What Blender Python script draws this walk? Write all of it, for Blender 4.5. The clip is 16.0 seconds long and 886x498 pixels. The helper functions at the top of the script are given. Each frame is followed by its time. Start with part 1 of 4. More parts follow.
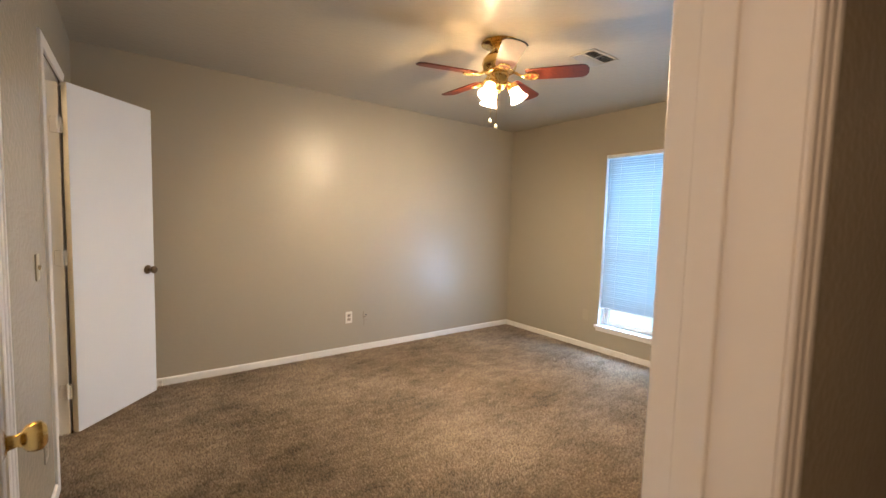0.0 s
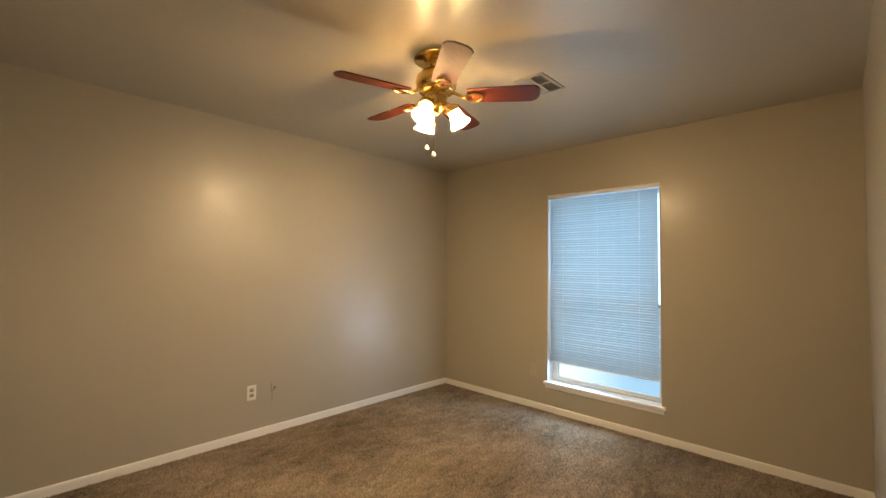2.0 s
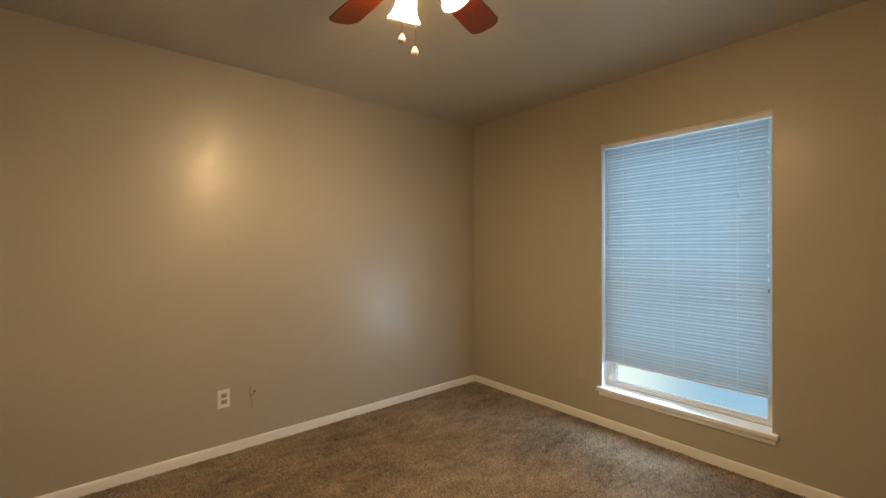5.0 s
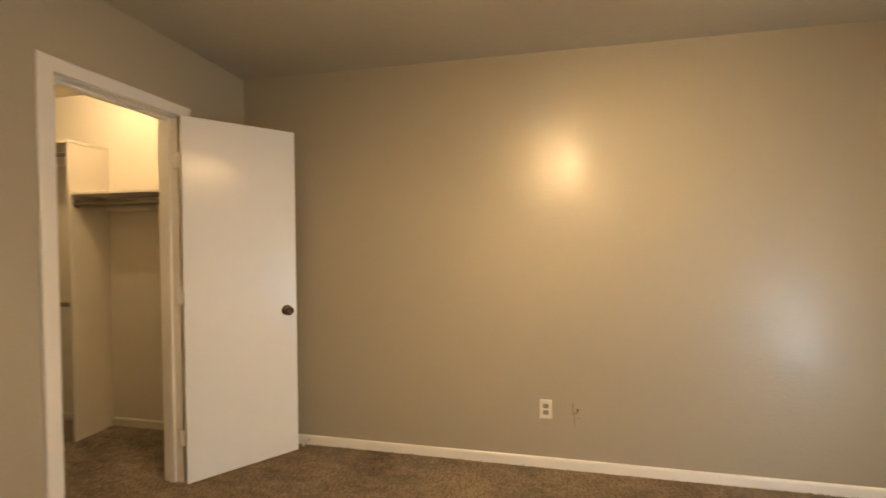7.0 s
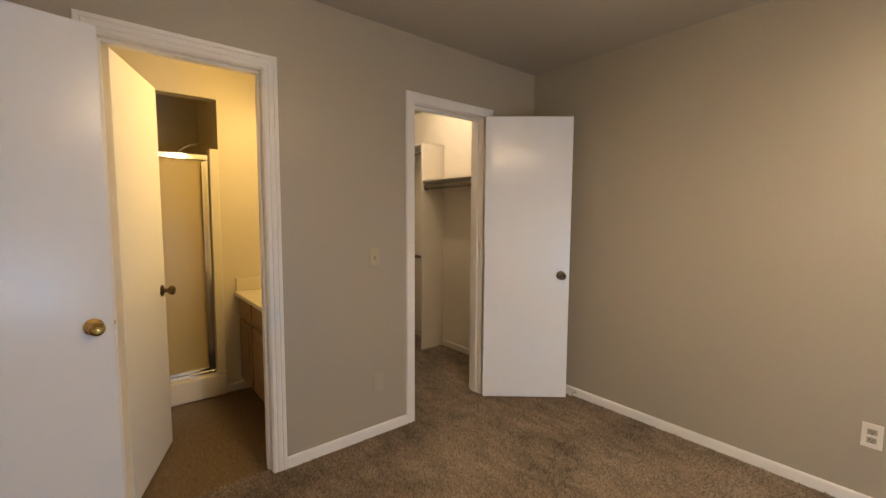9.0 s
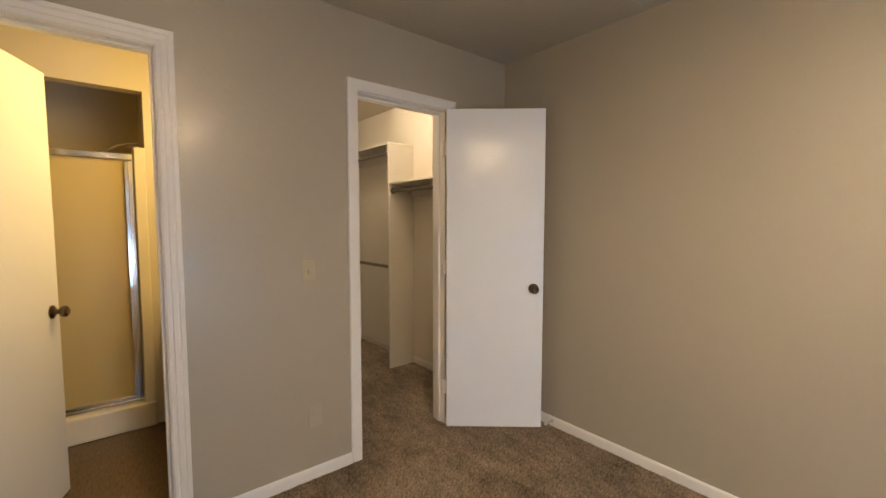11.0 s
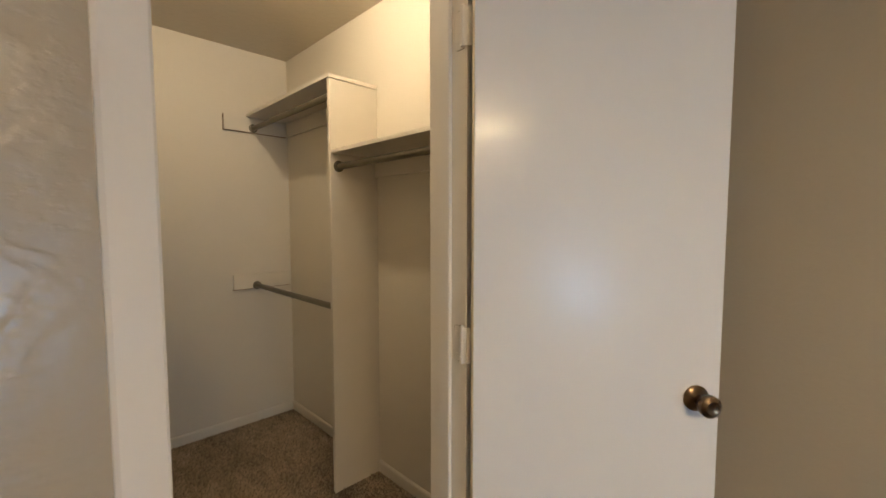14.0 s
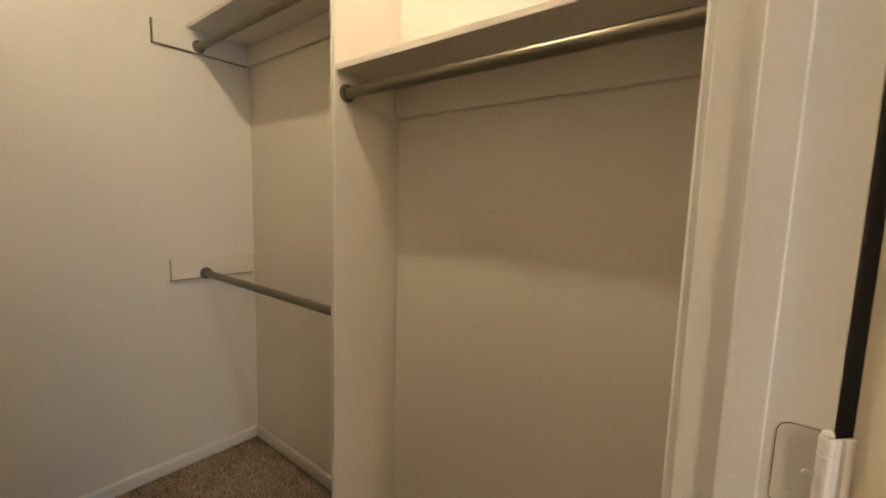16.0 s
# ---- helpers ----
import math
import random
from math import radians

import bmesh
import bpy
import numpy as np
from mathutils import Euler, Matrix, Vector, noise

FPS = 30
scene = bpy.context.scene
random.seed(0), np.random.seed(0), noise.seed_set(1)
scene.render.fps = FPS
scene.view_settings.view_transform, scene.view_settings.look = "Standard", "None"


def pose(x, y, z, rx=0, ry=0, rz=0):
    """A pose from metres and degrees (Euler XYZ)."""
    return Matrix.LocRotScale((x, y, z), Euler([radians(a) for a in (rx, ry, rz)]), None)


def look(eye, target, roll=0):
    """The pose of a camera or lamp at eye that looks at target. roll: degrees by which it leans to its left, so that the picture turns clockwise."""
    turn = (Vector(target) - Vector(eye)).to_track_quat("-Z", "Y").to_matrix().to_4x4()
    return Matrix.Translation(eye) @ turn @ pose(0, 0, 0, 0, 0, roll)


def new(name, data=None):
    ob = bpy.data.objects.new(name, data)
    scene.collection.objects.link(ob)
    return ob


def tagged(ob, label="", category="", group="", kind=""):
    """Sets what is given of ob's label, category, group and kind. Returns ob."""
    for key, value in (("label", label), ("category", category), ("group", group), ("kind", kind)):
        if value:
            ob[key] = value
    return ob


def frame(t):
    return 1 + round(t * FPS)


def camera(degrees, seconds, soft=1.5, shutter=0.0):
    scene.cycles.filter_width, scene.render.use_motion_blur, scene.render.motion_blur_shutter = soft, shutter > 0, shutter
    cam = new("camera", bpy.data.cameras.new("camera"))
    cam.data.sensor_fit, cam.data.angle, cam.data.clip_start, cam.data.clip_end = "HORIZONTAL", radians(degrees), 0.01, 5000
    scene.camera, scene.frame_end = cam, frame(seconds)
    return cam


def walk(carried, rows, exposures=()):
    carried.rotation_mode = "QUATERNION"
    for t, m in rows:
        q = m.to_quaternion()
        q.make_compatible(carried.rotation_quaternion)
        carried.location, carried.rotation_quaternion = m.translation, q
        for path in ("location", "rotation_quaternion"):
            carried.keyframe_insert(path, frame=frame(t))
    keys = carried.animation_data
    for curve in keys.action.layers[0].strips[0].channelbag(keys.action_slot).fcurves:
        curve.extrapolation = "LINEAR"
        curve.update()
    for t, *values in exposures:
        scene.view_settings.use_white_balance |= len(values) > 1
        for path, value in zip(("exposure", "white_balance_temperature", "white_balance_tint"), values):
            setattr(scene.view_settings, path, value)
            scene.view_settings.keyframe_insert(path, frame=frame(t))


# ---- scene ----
cam = camera(93.9, 16.0, shutter=0.25)
PATH = [
    (0, (0.319, 0.768, 1.333), (1.512, 2.367, 1.189), 1.6),
    (0.5, (0.364, 0.989, 1.319), (1.61, 2.55, 1.218), 0.8),
    (1, (0.451, 1.101, 1.295), (1.771, 2.602, 1.225), 0.2),
    (1.5, (0.583, 1.182, 1.352), (1.967, 2.626, 1.388), 0.1),
    (2, (0.656, 1.2, 1.348), (2.099, 2.583, 1.428), 0.6),
    (2.5, (0.699, 1.224, 1.341), (2.185, 2.562, 1.377), 0.6),
    (3, (0.74, 1.271, 1.318), (2.216, 2.62, 1.321), 0.3),
    (3.2, (0.779, 1.318, 1.29), (2.238, 2.686, 1.303), 0.4),
    (5.5, (1.507, 1.752, 1.292), (2.63, 3.407, 1.272), -1.1),
    (6, (1.607, 1.885, 1.297), (2.413, 3.715, 1.277), -1.5),
    (6.5, (1.765, 1.96, 1.363), (1.995, 3.947, 1.316), -0.5),
    (7, (1.867, 2.004, 1.349), (1.473, 3.965, 1.308), -0.4),
    (7.5, (1.951, 1.926, 1.335), (1.028, 3.699, 1.268), -0.5),
    (7.7, (1.985, 1.874, 1.319), (0.905, 3.556, 1.242), -0.4),
    (8, (2.048, 1.836, 1.325), (0.759, 3.363, 1.229), -0.1),
    (8.2, (2.071, 1.823, 1.352), (0.684, 3.259, 1.234), 0.1),
    (10.3, (2.213, 1.989, 1.328), (0.623, 3.189, 1.153), 0.3),
    (10.5, (2.161, 2.054, 1.343), (0.614, 3.312, 1.179), 0.4),
    (11, (2.042, 2.27, 1.349), (0.496, 3.531, 1.212), 0.0),
    (11.5, (1.977, 2.533, 1.338), (0.372, 3.718, 1.196), 0.1),
    (12, (1.857, 2.728, 1.324), (0.208, 3.847, 1.159), 0.5),
    (12.5, (1.581, 2.85, 1.34), (-0.096, 3.932, 1.216), -0.3),
    (13, (1.273, 3.005, 1.342), (-0.365, 4.148, 1.238), 0.8),
    (13.3, (1.093, 3.129, 1.334), (-0.524, 4.303, 1.242), 1.5),
    (13.5, (0.958, 3.16, 1.356), (-0.616, 4.388, 1.235), 1.3),
    (14, (0.656, 3.223, 1.351), (-0.765, 4.624, 1.218), -0.0),
    (14.5, (0.38, 3.303, 1.369), (-0.928, 4.814, 1.3), -0.1),
    (15, (0.149, 3.404, 1.409), (-1.158, 4.918, 1.384), 0.7),
    (15.3, (0.045, 3.413, 1.386), (-1.208, 4.969, 1.297), 0.4),
    (15.5, (0.002, 3.433, 1.375), (-1.216, 5.013, 1.233), 0.4),
    (16, (-0.07, 3.451, 1.297), (-1.313, 5.001, 1.069), 1.6),
]
EXPOSURES = [(0.0, 0.67, 6000, 16), (0.5, 0.36, 5800, 16), (0.8, 0.22, 6000, 15), (1.5, 0.16, 7100, 14), (3.0, 0.13, 7200, 14), (5.5, -0.19, 7650, 14), (6.0, 0.02, 9500, 15), (6.5, 0.48, 10100, 14), (7.0, 0.47, 8000, 15), (7.5, 0.42, 7350, 16), (8.2, 0.27, 6550, 17), (10.5, 0.42, 6100, 16), (12.5, 0.51, 6050, 13), (14.5, 0.35, 6100, 12), (15.5, 0.50, 6000, 11), (16.0, 0.86, 5800, 12)]
walk(cam, [(t, look(eye, target, roll)) for t, eye, target, roll in PATH], EXPOSURES)
WINDOW_W, GAP_W, BLIND_W, BATH_W, BULB_L, BULB2_L, HALL_W = 25.0, 4.5, 11.5, 10.5, 2650.0, 850.0, 12.0

# ---- light ----
E = 4.157  # inner face of the window wall
world = bpy.data.worlds.new("sky")
scene.world = world
world.use_nodes = True
wn = world.node_tree
sky = wn.nodes.new("ShaderNodeTexSky")
sky.sky_type, sky.sun_disc = "NISHITA", False
sky.sun_elevation, sky.sun_rotation = radians(38), radians(230)
sky.air_density, sky.dust_density = 1.0, 2.0
wn.nodes["Background"].inputs["Strength"].default_value = 0.12
wn.links.new(sky.outputs[0], wn.nodes["Background"].inputs["Color"])

sun = new("sun", bpy.data.lights.new("sun", "SUN"))
sun.data.energy, sun.data.angle, sun.data.color = 2.0, radians(4), (1.0, 0.95, 0.88)
sun.matrix_world = look((-6, -6, 8), (0, 0, 0))


def area(name, m, sx, sy, watts, colour):
    la = bpy.data.lights.new(name, "AREA")
    la.shape, la.size, la.size_y, la.energy, la.color = "RECTANGLE", sx, sy, watts, colour
    ob = new(name, la)
    ob.matrix_world = m
    return ob


# daylight in the window's opening
area("window_daylight", look((4.36, 2.705, 1.27), (0, 2.705, 1.27)), 0.94, 1.46, WINDOW_W * 0.8, (0.31, 0.67, 1.0))
# daylight through the open strip under the blind
area("gap_daylight", look((E + 0.030, 2.93, 0.372), (0, 2.93, 0.372)), 0.44, 0.15, GAP_W, (0.36, 0.66, 1.0))
# lamp added before the lowered blind, boosting the daylight its slats let through
area("blind_daylight", look((E + 0.006, 2.80, 0.66), (0, 2.80, 0.66)), 0.70, 0.62, BLIND_W, (0.58, 0.78, 1.0))
# unseen bathroom light, its place guessed, hung free near the vanity
area("unseen_bath_light", look((-0.42, 2.86, 2.12), (-0.80, 1.75, 1.25)), 0.60, 0.30, BATH_W, (1.0, 0.66, 0.20))

# ceiling light of the hallway behind the start
area("hall_light", look((-0.35, 0.50, 2.42), (-0.35, 0.50, 0)), 0.25, 0.25, HALL_W, (1.0, 0.66, 0.38))

# ---- materials ----


def mat(name, colour, rough=0.5, metal=0.0, var=0.06, scale=3.0, grain=0.0, grain_scale=400.0, bump=0.0, bump_scale=200.0,
        coat=0.0, spec=0.5, random=0.0):
    """Paint, wood or metal: two scales of colour variation and a fine relief, in metres."""
    m = bpy.data.materials.new(name)
    m.use_nodes = True
    nt = m.node_tree
    b = nt.nodes["Principled BSDF"]
    co = nt.nodes.new("ShaderNodeTexCoord").outputs["Object"]
    n1 = nt.nodes.new("ShaderNodeTexNoise")
    n1.inputs["Scale"].default_value, n1.inputs["Detail"].default_value = scale, 5
    nt.links.new(co, n1.inputs["Vector"])
    n2 = nt.nodes.new("ShaderNodeTexNoise")
    n2.inputs["Scale"].default_value, n2.inputs["Detail"].default_value = grain_scale, 2
    nt.links.new(co, n2.inputs["Vector"])
    mul = nt.nodes.new("ShaderNodeMath")
    mul.operation = "MULTIPLY_ADD"
    mul.inputs[1].default_value, mul.inputs[2].default_value = 2 * var, 1 - var
    nt.links.new(n1.outputs["Fac"], mul.inputs[0])
    gr = nt.nodes.new("ShaderNodeMath")
    gr.operation = "MULTIPLY_ADD"
    gr.inputs[1].default_value = 2 * grain
    nt.links.new(n2.outputs["Fac"], gr.inputs[0])
    sub = nt.nodes.new("ShaderNodeMath")
    sub.operation = "SUBTRACT"
    nt.links.new(mul.outputs[0], sub.inputs[0])
    sub.inputs[1].default_value = grain
    nt.links.new(sub.outputs[0], gr.inputs[2])
    last = gr.outputs[0]
    if random:
        info = nt.nodes.new("ShaderNodeObjectInfo")
        rr = nt.nodes.new("ShaderNodeMath")
        rr.operation = "MULTIPLY_ADD"
        rr.inputs[1].default_value = random
        nt.links.new(info.outputs["Random"], rr.inputs[0])
        nt.links.new(last, rr.inputs[2])
        last = rr.outputs[0]
    sc = nt.nodes.new("ShaderNodeVectorMath")
    sc.operation = "SCALE"
    sc.inputs[0].default_value = colour
    nt.links.new(last, sc.inputs["Scale"])
    nt.links.new(sc.outputs["Vector"], b.inputs["Base Color"])
    rg = nt.nodes.new("ShaderNodeMath")
    rg.operation = "MULTIPLY_ADD"
    rg.inputs[1].default_value, rg.inputs[2].default_value = 0.06, rough - 0.03
    nt.links.new(n1.outputs["Fac"], rg.inputs[0])
    nt.links.new(rg.outputs[0], b.inputs["Roughness"])
    b.inputs["Metallic"].default_value = metal
    b.inputs["Coat Weight"].default_value = coat
    b.inputs["Coat Roughness"].default_value = 0.2
    b.inputs["Specular IOR Level"].default_value = spec
    if bump:
        n3 = nt.nodes.new("ShaderNodeTexNoise")
        n3.inputs["Scale"].default_value, n3.inputs["Detail"].default_value = bump_scale, 3
        nt.links.new(co, n3.inputs["Vector"])
        bp = nt.nodes.new("ShaderNodeBump")
        bp.inputs["Strength"].default_value, bp.inputs["Distance"].default_value = 1.0, bump
        nt.links.new(n3.outputs["Fac"], bp.inputs["Height"])
        nt.links.new(bp.outputs["Normal"], b.inputs["Normal"])
    return m


def wall_paint(name, colour, rough, relief, sheen=0.5):
    """Satin paint over an orange-peel texture with flattened blobs."""
    m = mat(name, colour, rough, var=0.035, scale=1.3, grain=0.02, grain_scale=90)
    nt = m.node_tree
    co = nt.nodes.new("ShaderNodeTexCoord").outputs["Object"]
    n = nt.nodes.new("ShaderNodeTexNoise")
    n.inputs["Scale"].default_value, n.inputs["Detail"].default_value, n.inputs["Roughness"].default_value = 28, 3, 0.5
    st = nt.nodes.new("ShaderNodeMapping")
    st.inputs["Scale"].default_value = (1.0, 1.0, 1.7)
    nt.links.new(co, st.inputs["Vector"])
    nt.links.new(st.outputs[0], n.inputs["Vector"])
    ramp = nt.nodes.new("ShaderNodeMapRange")
    ramp.inputs["From Min"].default_value, ramp.inputs["From Max"].default_value = 0.42, 0.62
    ramp.interpolation_type = "SMOOTHSTEP"
    nt.links.new(n.outputs["Fac"], ramp.inputs["Value"])
    n2 = nt.nodes.new("ShaderNodeTexNoise")
    n2.inputs["Scale"].default_value, n2.inputs["Detail"].default_value = 5, 2
    nt.links.new(co, n2.inputs["Vector"])
    add = nt.nodes.new("ShaderNodeMath")
    add.operation = "MULTIPLY_ADD"
    add.inputs[1].default_value = 3.0
    nt.links.new(n2.outputs["Fac"], add.inputs[0])
    nt.links.new(ramp.outputs[0], add.inputs[2])
    b = nt.nodes["Principled BSDF"]
    b.inputs["Coat Weight"].default_value, b.inputs["Coat Roughness"].default_value, b.inputs["Coat IOR"].default_value = sheen, 0.225, 1.5
    bp = nt.nodes.new("ShaderNodeBump")
    bp.inputs["Strength"].default_value, bp.inputs["Distance"].default_value = 1.0, relief
    nt.links.new(add.outputs[0], bp.inputs["Height"])
    weak = nt.nodes.new("ShaderNodeBump")
    weak.inputs["Strength"].default_value, weak.inputs["Distance"].default_value = 1.0, relief * 0.08
    nt.links.new(add.outputs[0], weak.inputs["Height"])
    nt.links.new(weak.outputs["Normal"], b.inputs["Normal"])
    nt.links.new(bp.outputs["Normal"], b.inputs["Coat Normal"])
    return m


def wood(name, dark, light, rough, coat, stretch, scale=14.0, spec=0.5):
    m = bpy.data.materials.new(name)
    m.use_nodes = True
    nt = m.node_tree
    b = nt.nodes["Principled BSDF"]
    mp = nt.nodes.new("ShaderNodeMapping")
    mp.inputs["Scale"].default_value = stretch
    nt.links.new(nt.nodes.new("ShaderNodeTexCoord").outputs["Object"], mp.inputs["Vector"])
    n = nt.nodes.new("ShaderNodeTexNoise")
    n.inputs["Scale"].default_value, n.inputs["Detail"].default_value, n.inputs["Distortion"].default_value = scale, 6, 0.6
    nt.links.new(mp.outputs[0], n.inputs["Vector"])
    r = nt.nodes.new("ShaderNodeValToRGB")
    r.color_ramp.elements[0].color, r.color_ramp.elements[1].color = (*dark, 1), (*light, 1)
    r.color_ramp.elements[0].position, r.color_ramp.elements[1].position = 0.3, 0.7
    nt.links.new(n.outputs["Fac"], r.inputs["Fac"])
    nt.links.new(r.outputs["Color"], b.inputs["Base Color"])
    b.inputs["Roughness"].default_value, b.inputs["Coat Weight"].default_value, b.inputs["Coat Roughness"].default_value = rough, coat, 0.15
    bp = nt.nodes.new("ShaderNodeBump")
    b.inputs["Specular IOR Level"].default_value = spec
    bp.inputs["Strength"].default_value, bp.inputs["Distance"].default_value = 0.5, 0.0004
    nt.links.new(n.outputs["Fac"], bp.inputs["Height"])
    nt.links.new(bp.outputs["Normal"], b.inputs["Normal"])
    return m


def glow(name, colour, strength):
    m = bpy.data.materials.new(name)
    m.use_nodes = True
    b = m.node_tree.nodes["Principled BSDF"]
    b.inputs["Base Color"].default_value = (0.8, 0.8, 0.8, 1)
    b.inputs["Emission Color"].default_value = (*colour, 1)
    b.inputs["Emission Strength"].default_value = strength
    return m


def sheer(name, colour, share, rough=0.4, clear=0.0, passed=None):
    """A thin translucent sheet: vinyl slat or frosted shade."""
    m = bpy.data.materials.new(name)
    m.use_nodes = True
    nt = m.node_tree
    b = nt.nodes["Principled BSDF"]
    b.inputs["Base Color"].default_value, b.inputs["Roughness"].default_value = (*colour, 1), rough
    tr = nt.nodes.new("ShaderNodeBsdfTranslucent")
    tr.inputs["Color"].default_value = (*(passed or colour), 1)
    n = nt.nodes.new("ShaderNodeTexNoise")
    n.inputs["Scale"].default_value = 25
    nt.links.new(nt.nodes.new("ShaderNodeTexCoord").outputs["Object"], n.inputs["Vector"])
    fac = nt.nodes.new("ShaderNodeMath")
    fac.operation = "MULTIPLY_ADD"
    fac.inputs[1].default_value, fac.inputs[2].default_value = 0.12, share - 0.06
    nt.links.new(n.outputs["Fac"], fac.inputs[0])
    mix = nt.nodes.new("ShaderNodeMixShader")
    nt.links.new(fac.outputs[0], mix.inputs["Fac"])
    nt.links.new(b.outputs[0], mix.inputs[1])
    nt.links.new(tr.outputs[0], mix.inputs[2])
    last = mix.outputs[0]
    if clear:
        tp = nt.nodes.new("ShaderNodeBsdfTransparent")
        tp.inputs["Color"].default_value = (*colour, 1)
        both = nt.nodes.new("ShaderNodeMixShader")
        both.inputs["Fac"].default_value = clear
        nt.links.new(last, both.inputs[1])
        nt.links.new(tp.outputs[0], both.inputs[2])
        last = both.outputs[0]
    nt.links.new(last, nt.nodes["Material Output"].inputs["Surface"])
    return m


def glass(name, colour, rough):
    m = bpy.data.materials.new(name)
    m.use_nodes = True
    b = m.node_tree.nodes["Principled BSDF"]
    b.inputs["Base Color"].default_value = (*colour, 1)
    b.inputs["Transmission Weight"].default_value, b.inputs["Roughness"].default_value, b.inputs["IOR"].default_value = 1.0, rough, 1.45
    return m


def carpet_mat(name, dark, light, island):
    m = bpy.data.materials.new(name)
    m.use_nodes = True
    nt = m.node_tree
    b = nt.nodes["Principled BSDF"]
    co = nt.nodes.new("ShaderNodeTexCoord").outputs["Object"]
    big = nt.nodes.new("ShaderNodeTexNoise")
    big.inputs["Scale"].default_value, big.inputs["Detail"].default_value, big.inputs["Roughness"].default_value = 1.7, 3, 0.5
    nt.links.new(co, big.inputs["Vector"])
    # brushed-up streaks and trodden spots a hand wide
    way = nt.nodes.new("ShaderNodeMapping")
    way.inputs["Rotation"].default_value, way.inputs["Scale"].default_value = (0, 0, radians(35)), (1.0, 2.2, 1.0)
    nt.links.new(co, way.inputs["Vector"])
    trod = nt.nodes.new("ShaderNodeTexNoise")
    trod.inputs["Scale"].default_value, trod.inputs["Detail"].default_value, trod.inputs["Roughness"].default_value = 5.5, 6, 0.72
    trod.inputs["Distortion"].default_value = 0.7
    nt.links.new(way.outputs[0], trod.inputs["Vector"])
    tm = nt.nodes.new("ShaderNodeMath")
    tm.operation = "MULTIPLY_ADD"
    tm.inputs[1].default_value, tm.inputs[2].default_value = 1.15, -0.575
    nt.links.new(trod.outputs["Fac"], tm.inputs[0])
    fine = nt.nodes.new("ShaderNodeTexNoise")
    fine.inputs["Scale"].default_value, fine.inputs["Detail"].default_value = 75, 4
    nt.links.new(co, fine.inputs["Vector"])
    ad = nt.nodes.new("ShaderNodeMath")
    ad.operation = "MULTIPLY_ADD"
    ad.inputs[1].default_value = 0.7
    nt.links.new(fine.outputs["Fac"], ad.inputs[0])
    bg = nt.nodes.new("ShaderNodeMath")
    bg.operation = "MULTIPLY_ADD"
    bg.inputs[1].default_value = 0.9
    nt.links.new(big.outputs["Fac"], bg.inputs[0])
    nt.links.new(tm.outputs[0], bg.inputs[2])
    nt.links.new(bg.outputs[0], ad.inputs[2])
    last = ad.outputs[0]
    if island:
        geo = nt.nodes.new("ShaderNodeNewGeometry")
        ri = nt.nodes.new("ShaderNodeMath")
        ri.operation = "MULTIPLY_ADD"
        ri.inputs[1].default_value = 0.25
        nt.links.new(geo.outputs["Random Per Island"], ri.inputs[0])
        nt.links.new(last, ri.inputs[2])
        last = ri.outputs[0]
    mr = nt.nodes.new("ShaderNodeMapRange")
    mr.inputs["From Min"].default_value, mr.inputs["From Max"].default_value = (0.42, 1.35) if island else (0.45, 1.2)
    nt.links.new(last, mr.inputs["Value"])
    r = nt.nodes.new("ShaderNodeValToRGB")
    r.color_ramp.elements[0].color, r.color_ramp.elements[1].color = (*dark, 1), (*light, 1)
    nt.links.new(mr.outputs[0], r.inputs["Fac"])
    nt.links.new(r.outputs["Color"], b.inputs["Base Color"])
    b.inputs["Roughness"].default_value, b.inputs["Specular IOR Level"].default_value = 0.95, 0.1
    b.inputs["Sheen Weight"].default_value, b.inputs["Sheen Roughness"].default_value = 0.08, 0.5
    bp = nt.nodes.new("ShaderNodeBump")
    bp.inputs["Strength"].default_value, bp.inputs["Distance"].default_value = 1.0, 0.006
    nt.links.new(fine.outputs["Fac"], bp.inputs["Height"])
    nt.links.new(bp.outputs["Normal"], b.inputs["Normal"])
    return m


WALL = wall_paint("greige_satin_paint", (0.394, 0.351, 0.276), 0.6, 0.0012, 0.9)
# the walls' greige, lightened to stand in for light missing on the ceiling
CEIL = wall_paint("greige_paint_brightened", (0.475, 0.424, 0.325), 0.6, 0.0009, 0.6)
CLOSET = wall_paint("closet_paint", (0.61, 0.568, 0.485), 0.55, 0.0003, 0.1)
BATHP = wall_paint("bathroom_paint", (0.72, 0.65, 0.51), 0.5, 0.0004, 0.1)
TRIM = mat("white_trim_enamel", (0.78, 0.76, 0.73), 0.38, var=0.04, scale=4, bump=0.0004, bump_scale=60)
DOOR = mat("white_door_enamel", (0.80, 0.82, 0.86), 0.5, var=0.02, scale=2, bump=0.0002, bump_scale=45, coat=0.4)
EDGE = mat("cream_lit_enamel", (0.78, 0.70, 0.54), 0.45, var=0.08, scale=9, bump=0.0005, bump_scale=40)
SHELFP = mat("painted_shelf_white", (0.60, 0.56, 0.49), 0.5, var=0.05, scale=6, bump=0.0005, bump_scale=70)
BASE = mat("gloss_baseboard_white", (0.80, 0.78, 0.75), 0.4, var=0.05, scale=5, bump=0.0005, bump_scale=50)
PLATE = mat("ivory_plastic", (0.72, 0.69, 0.62), 0.35, var=0.02)
PULL = mat("aged_cream_plastic", (0.40, 0.35, 0.25), 0.4, var=0.05)
WALL_PLATE = mat("plate_in_wall_paint", (0.398, 0.355, 0.278), 0.4, var=0.04, bump=0.0003, bump_scale=150)
PAINTED_PLATE = mat("yellowed_plate", (0.415, 0.372, 0.25), 0.4, var=0.05, bump=0.0003, bump_scale=150)
RECEPT = mat("grey_receptacle", (0.34, 0.30, 0.24), 0.45, var=0.04)
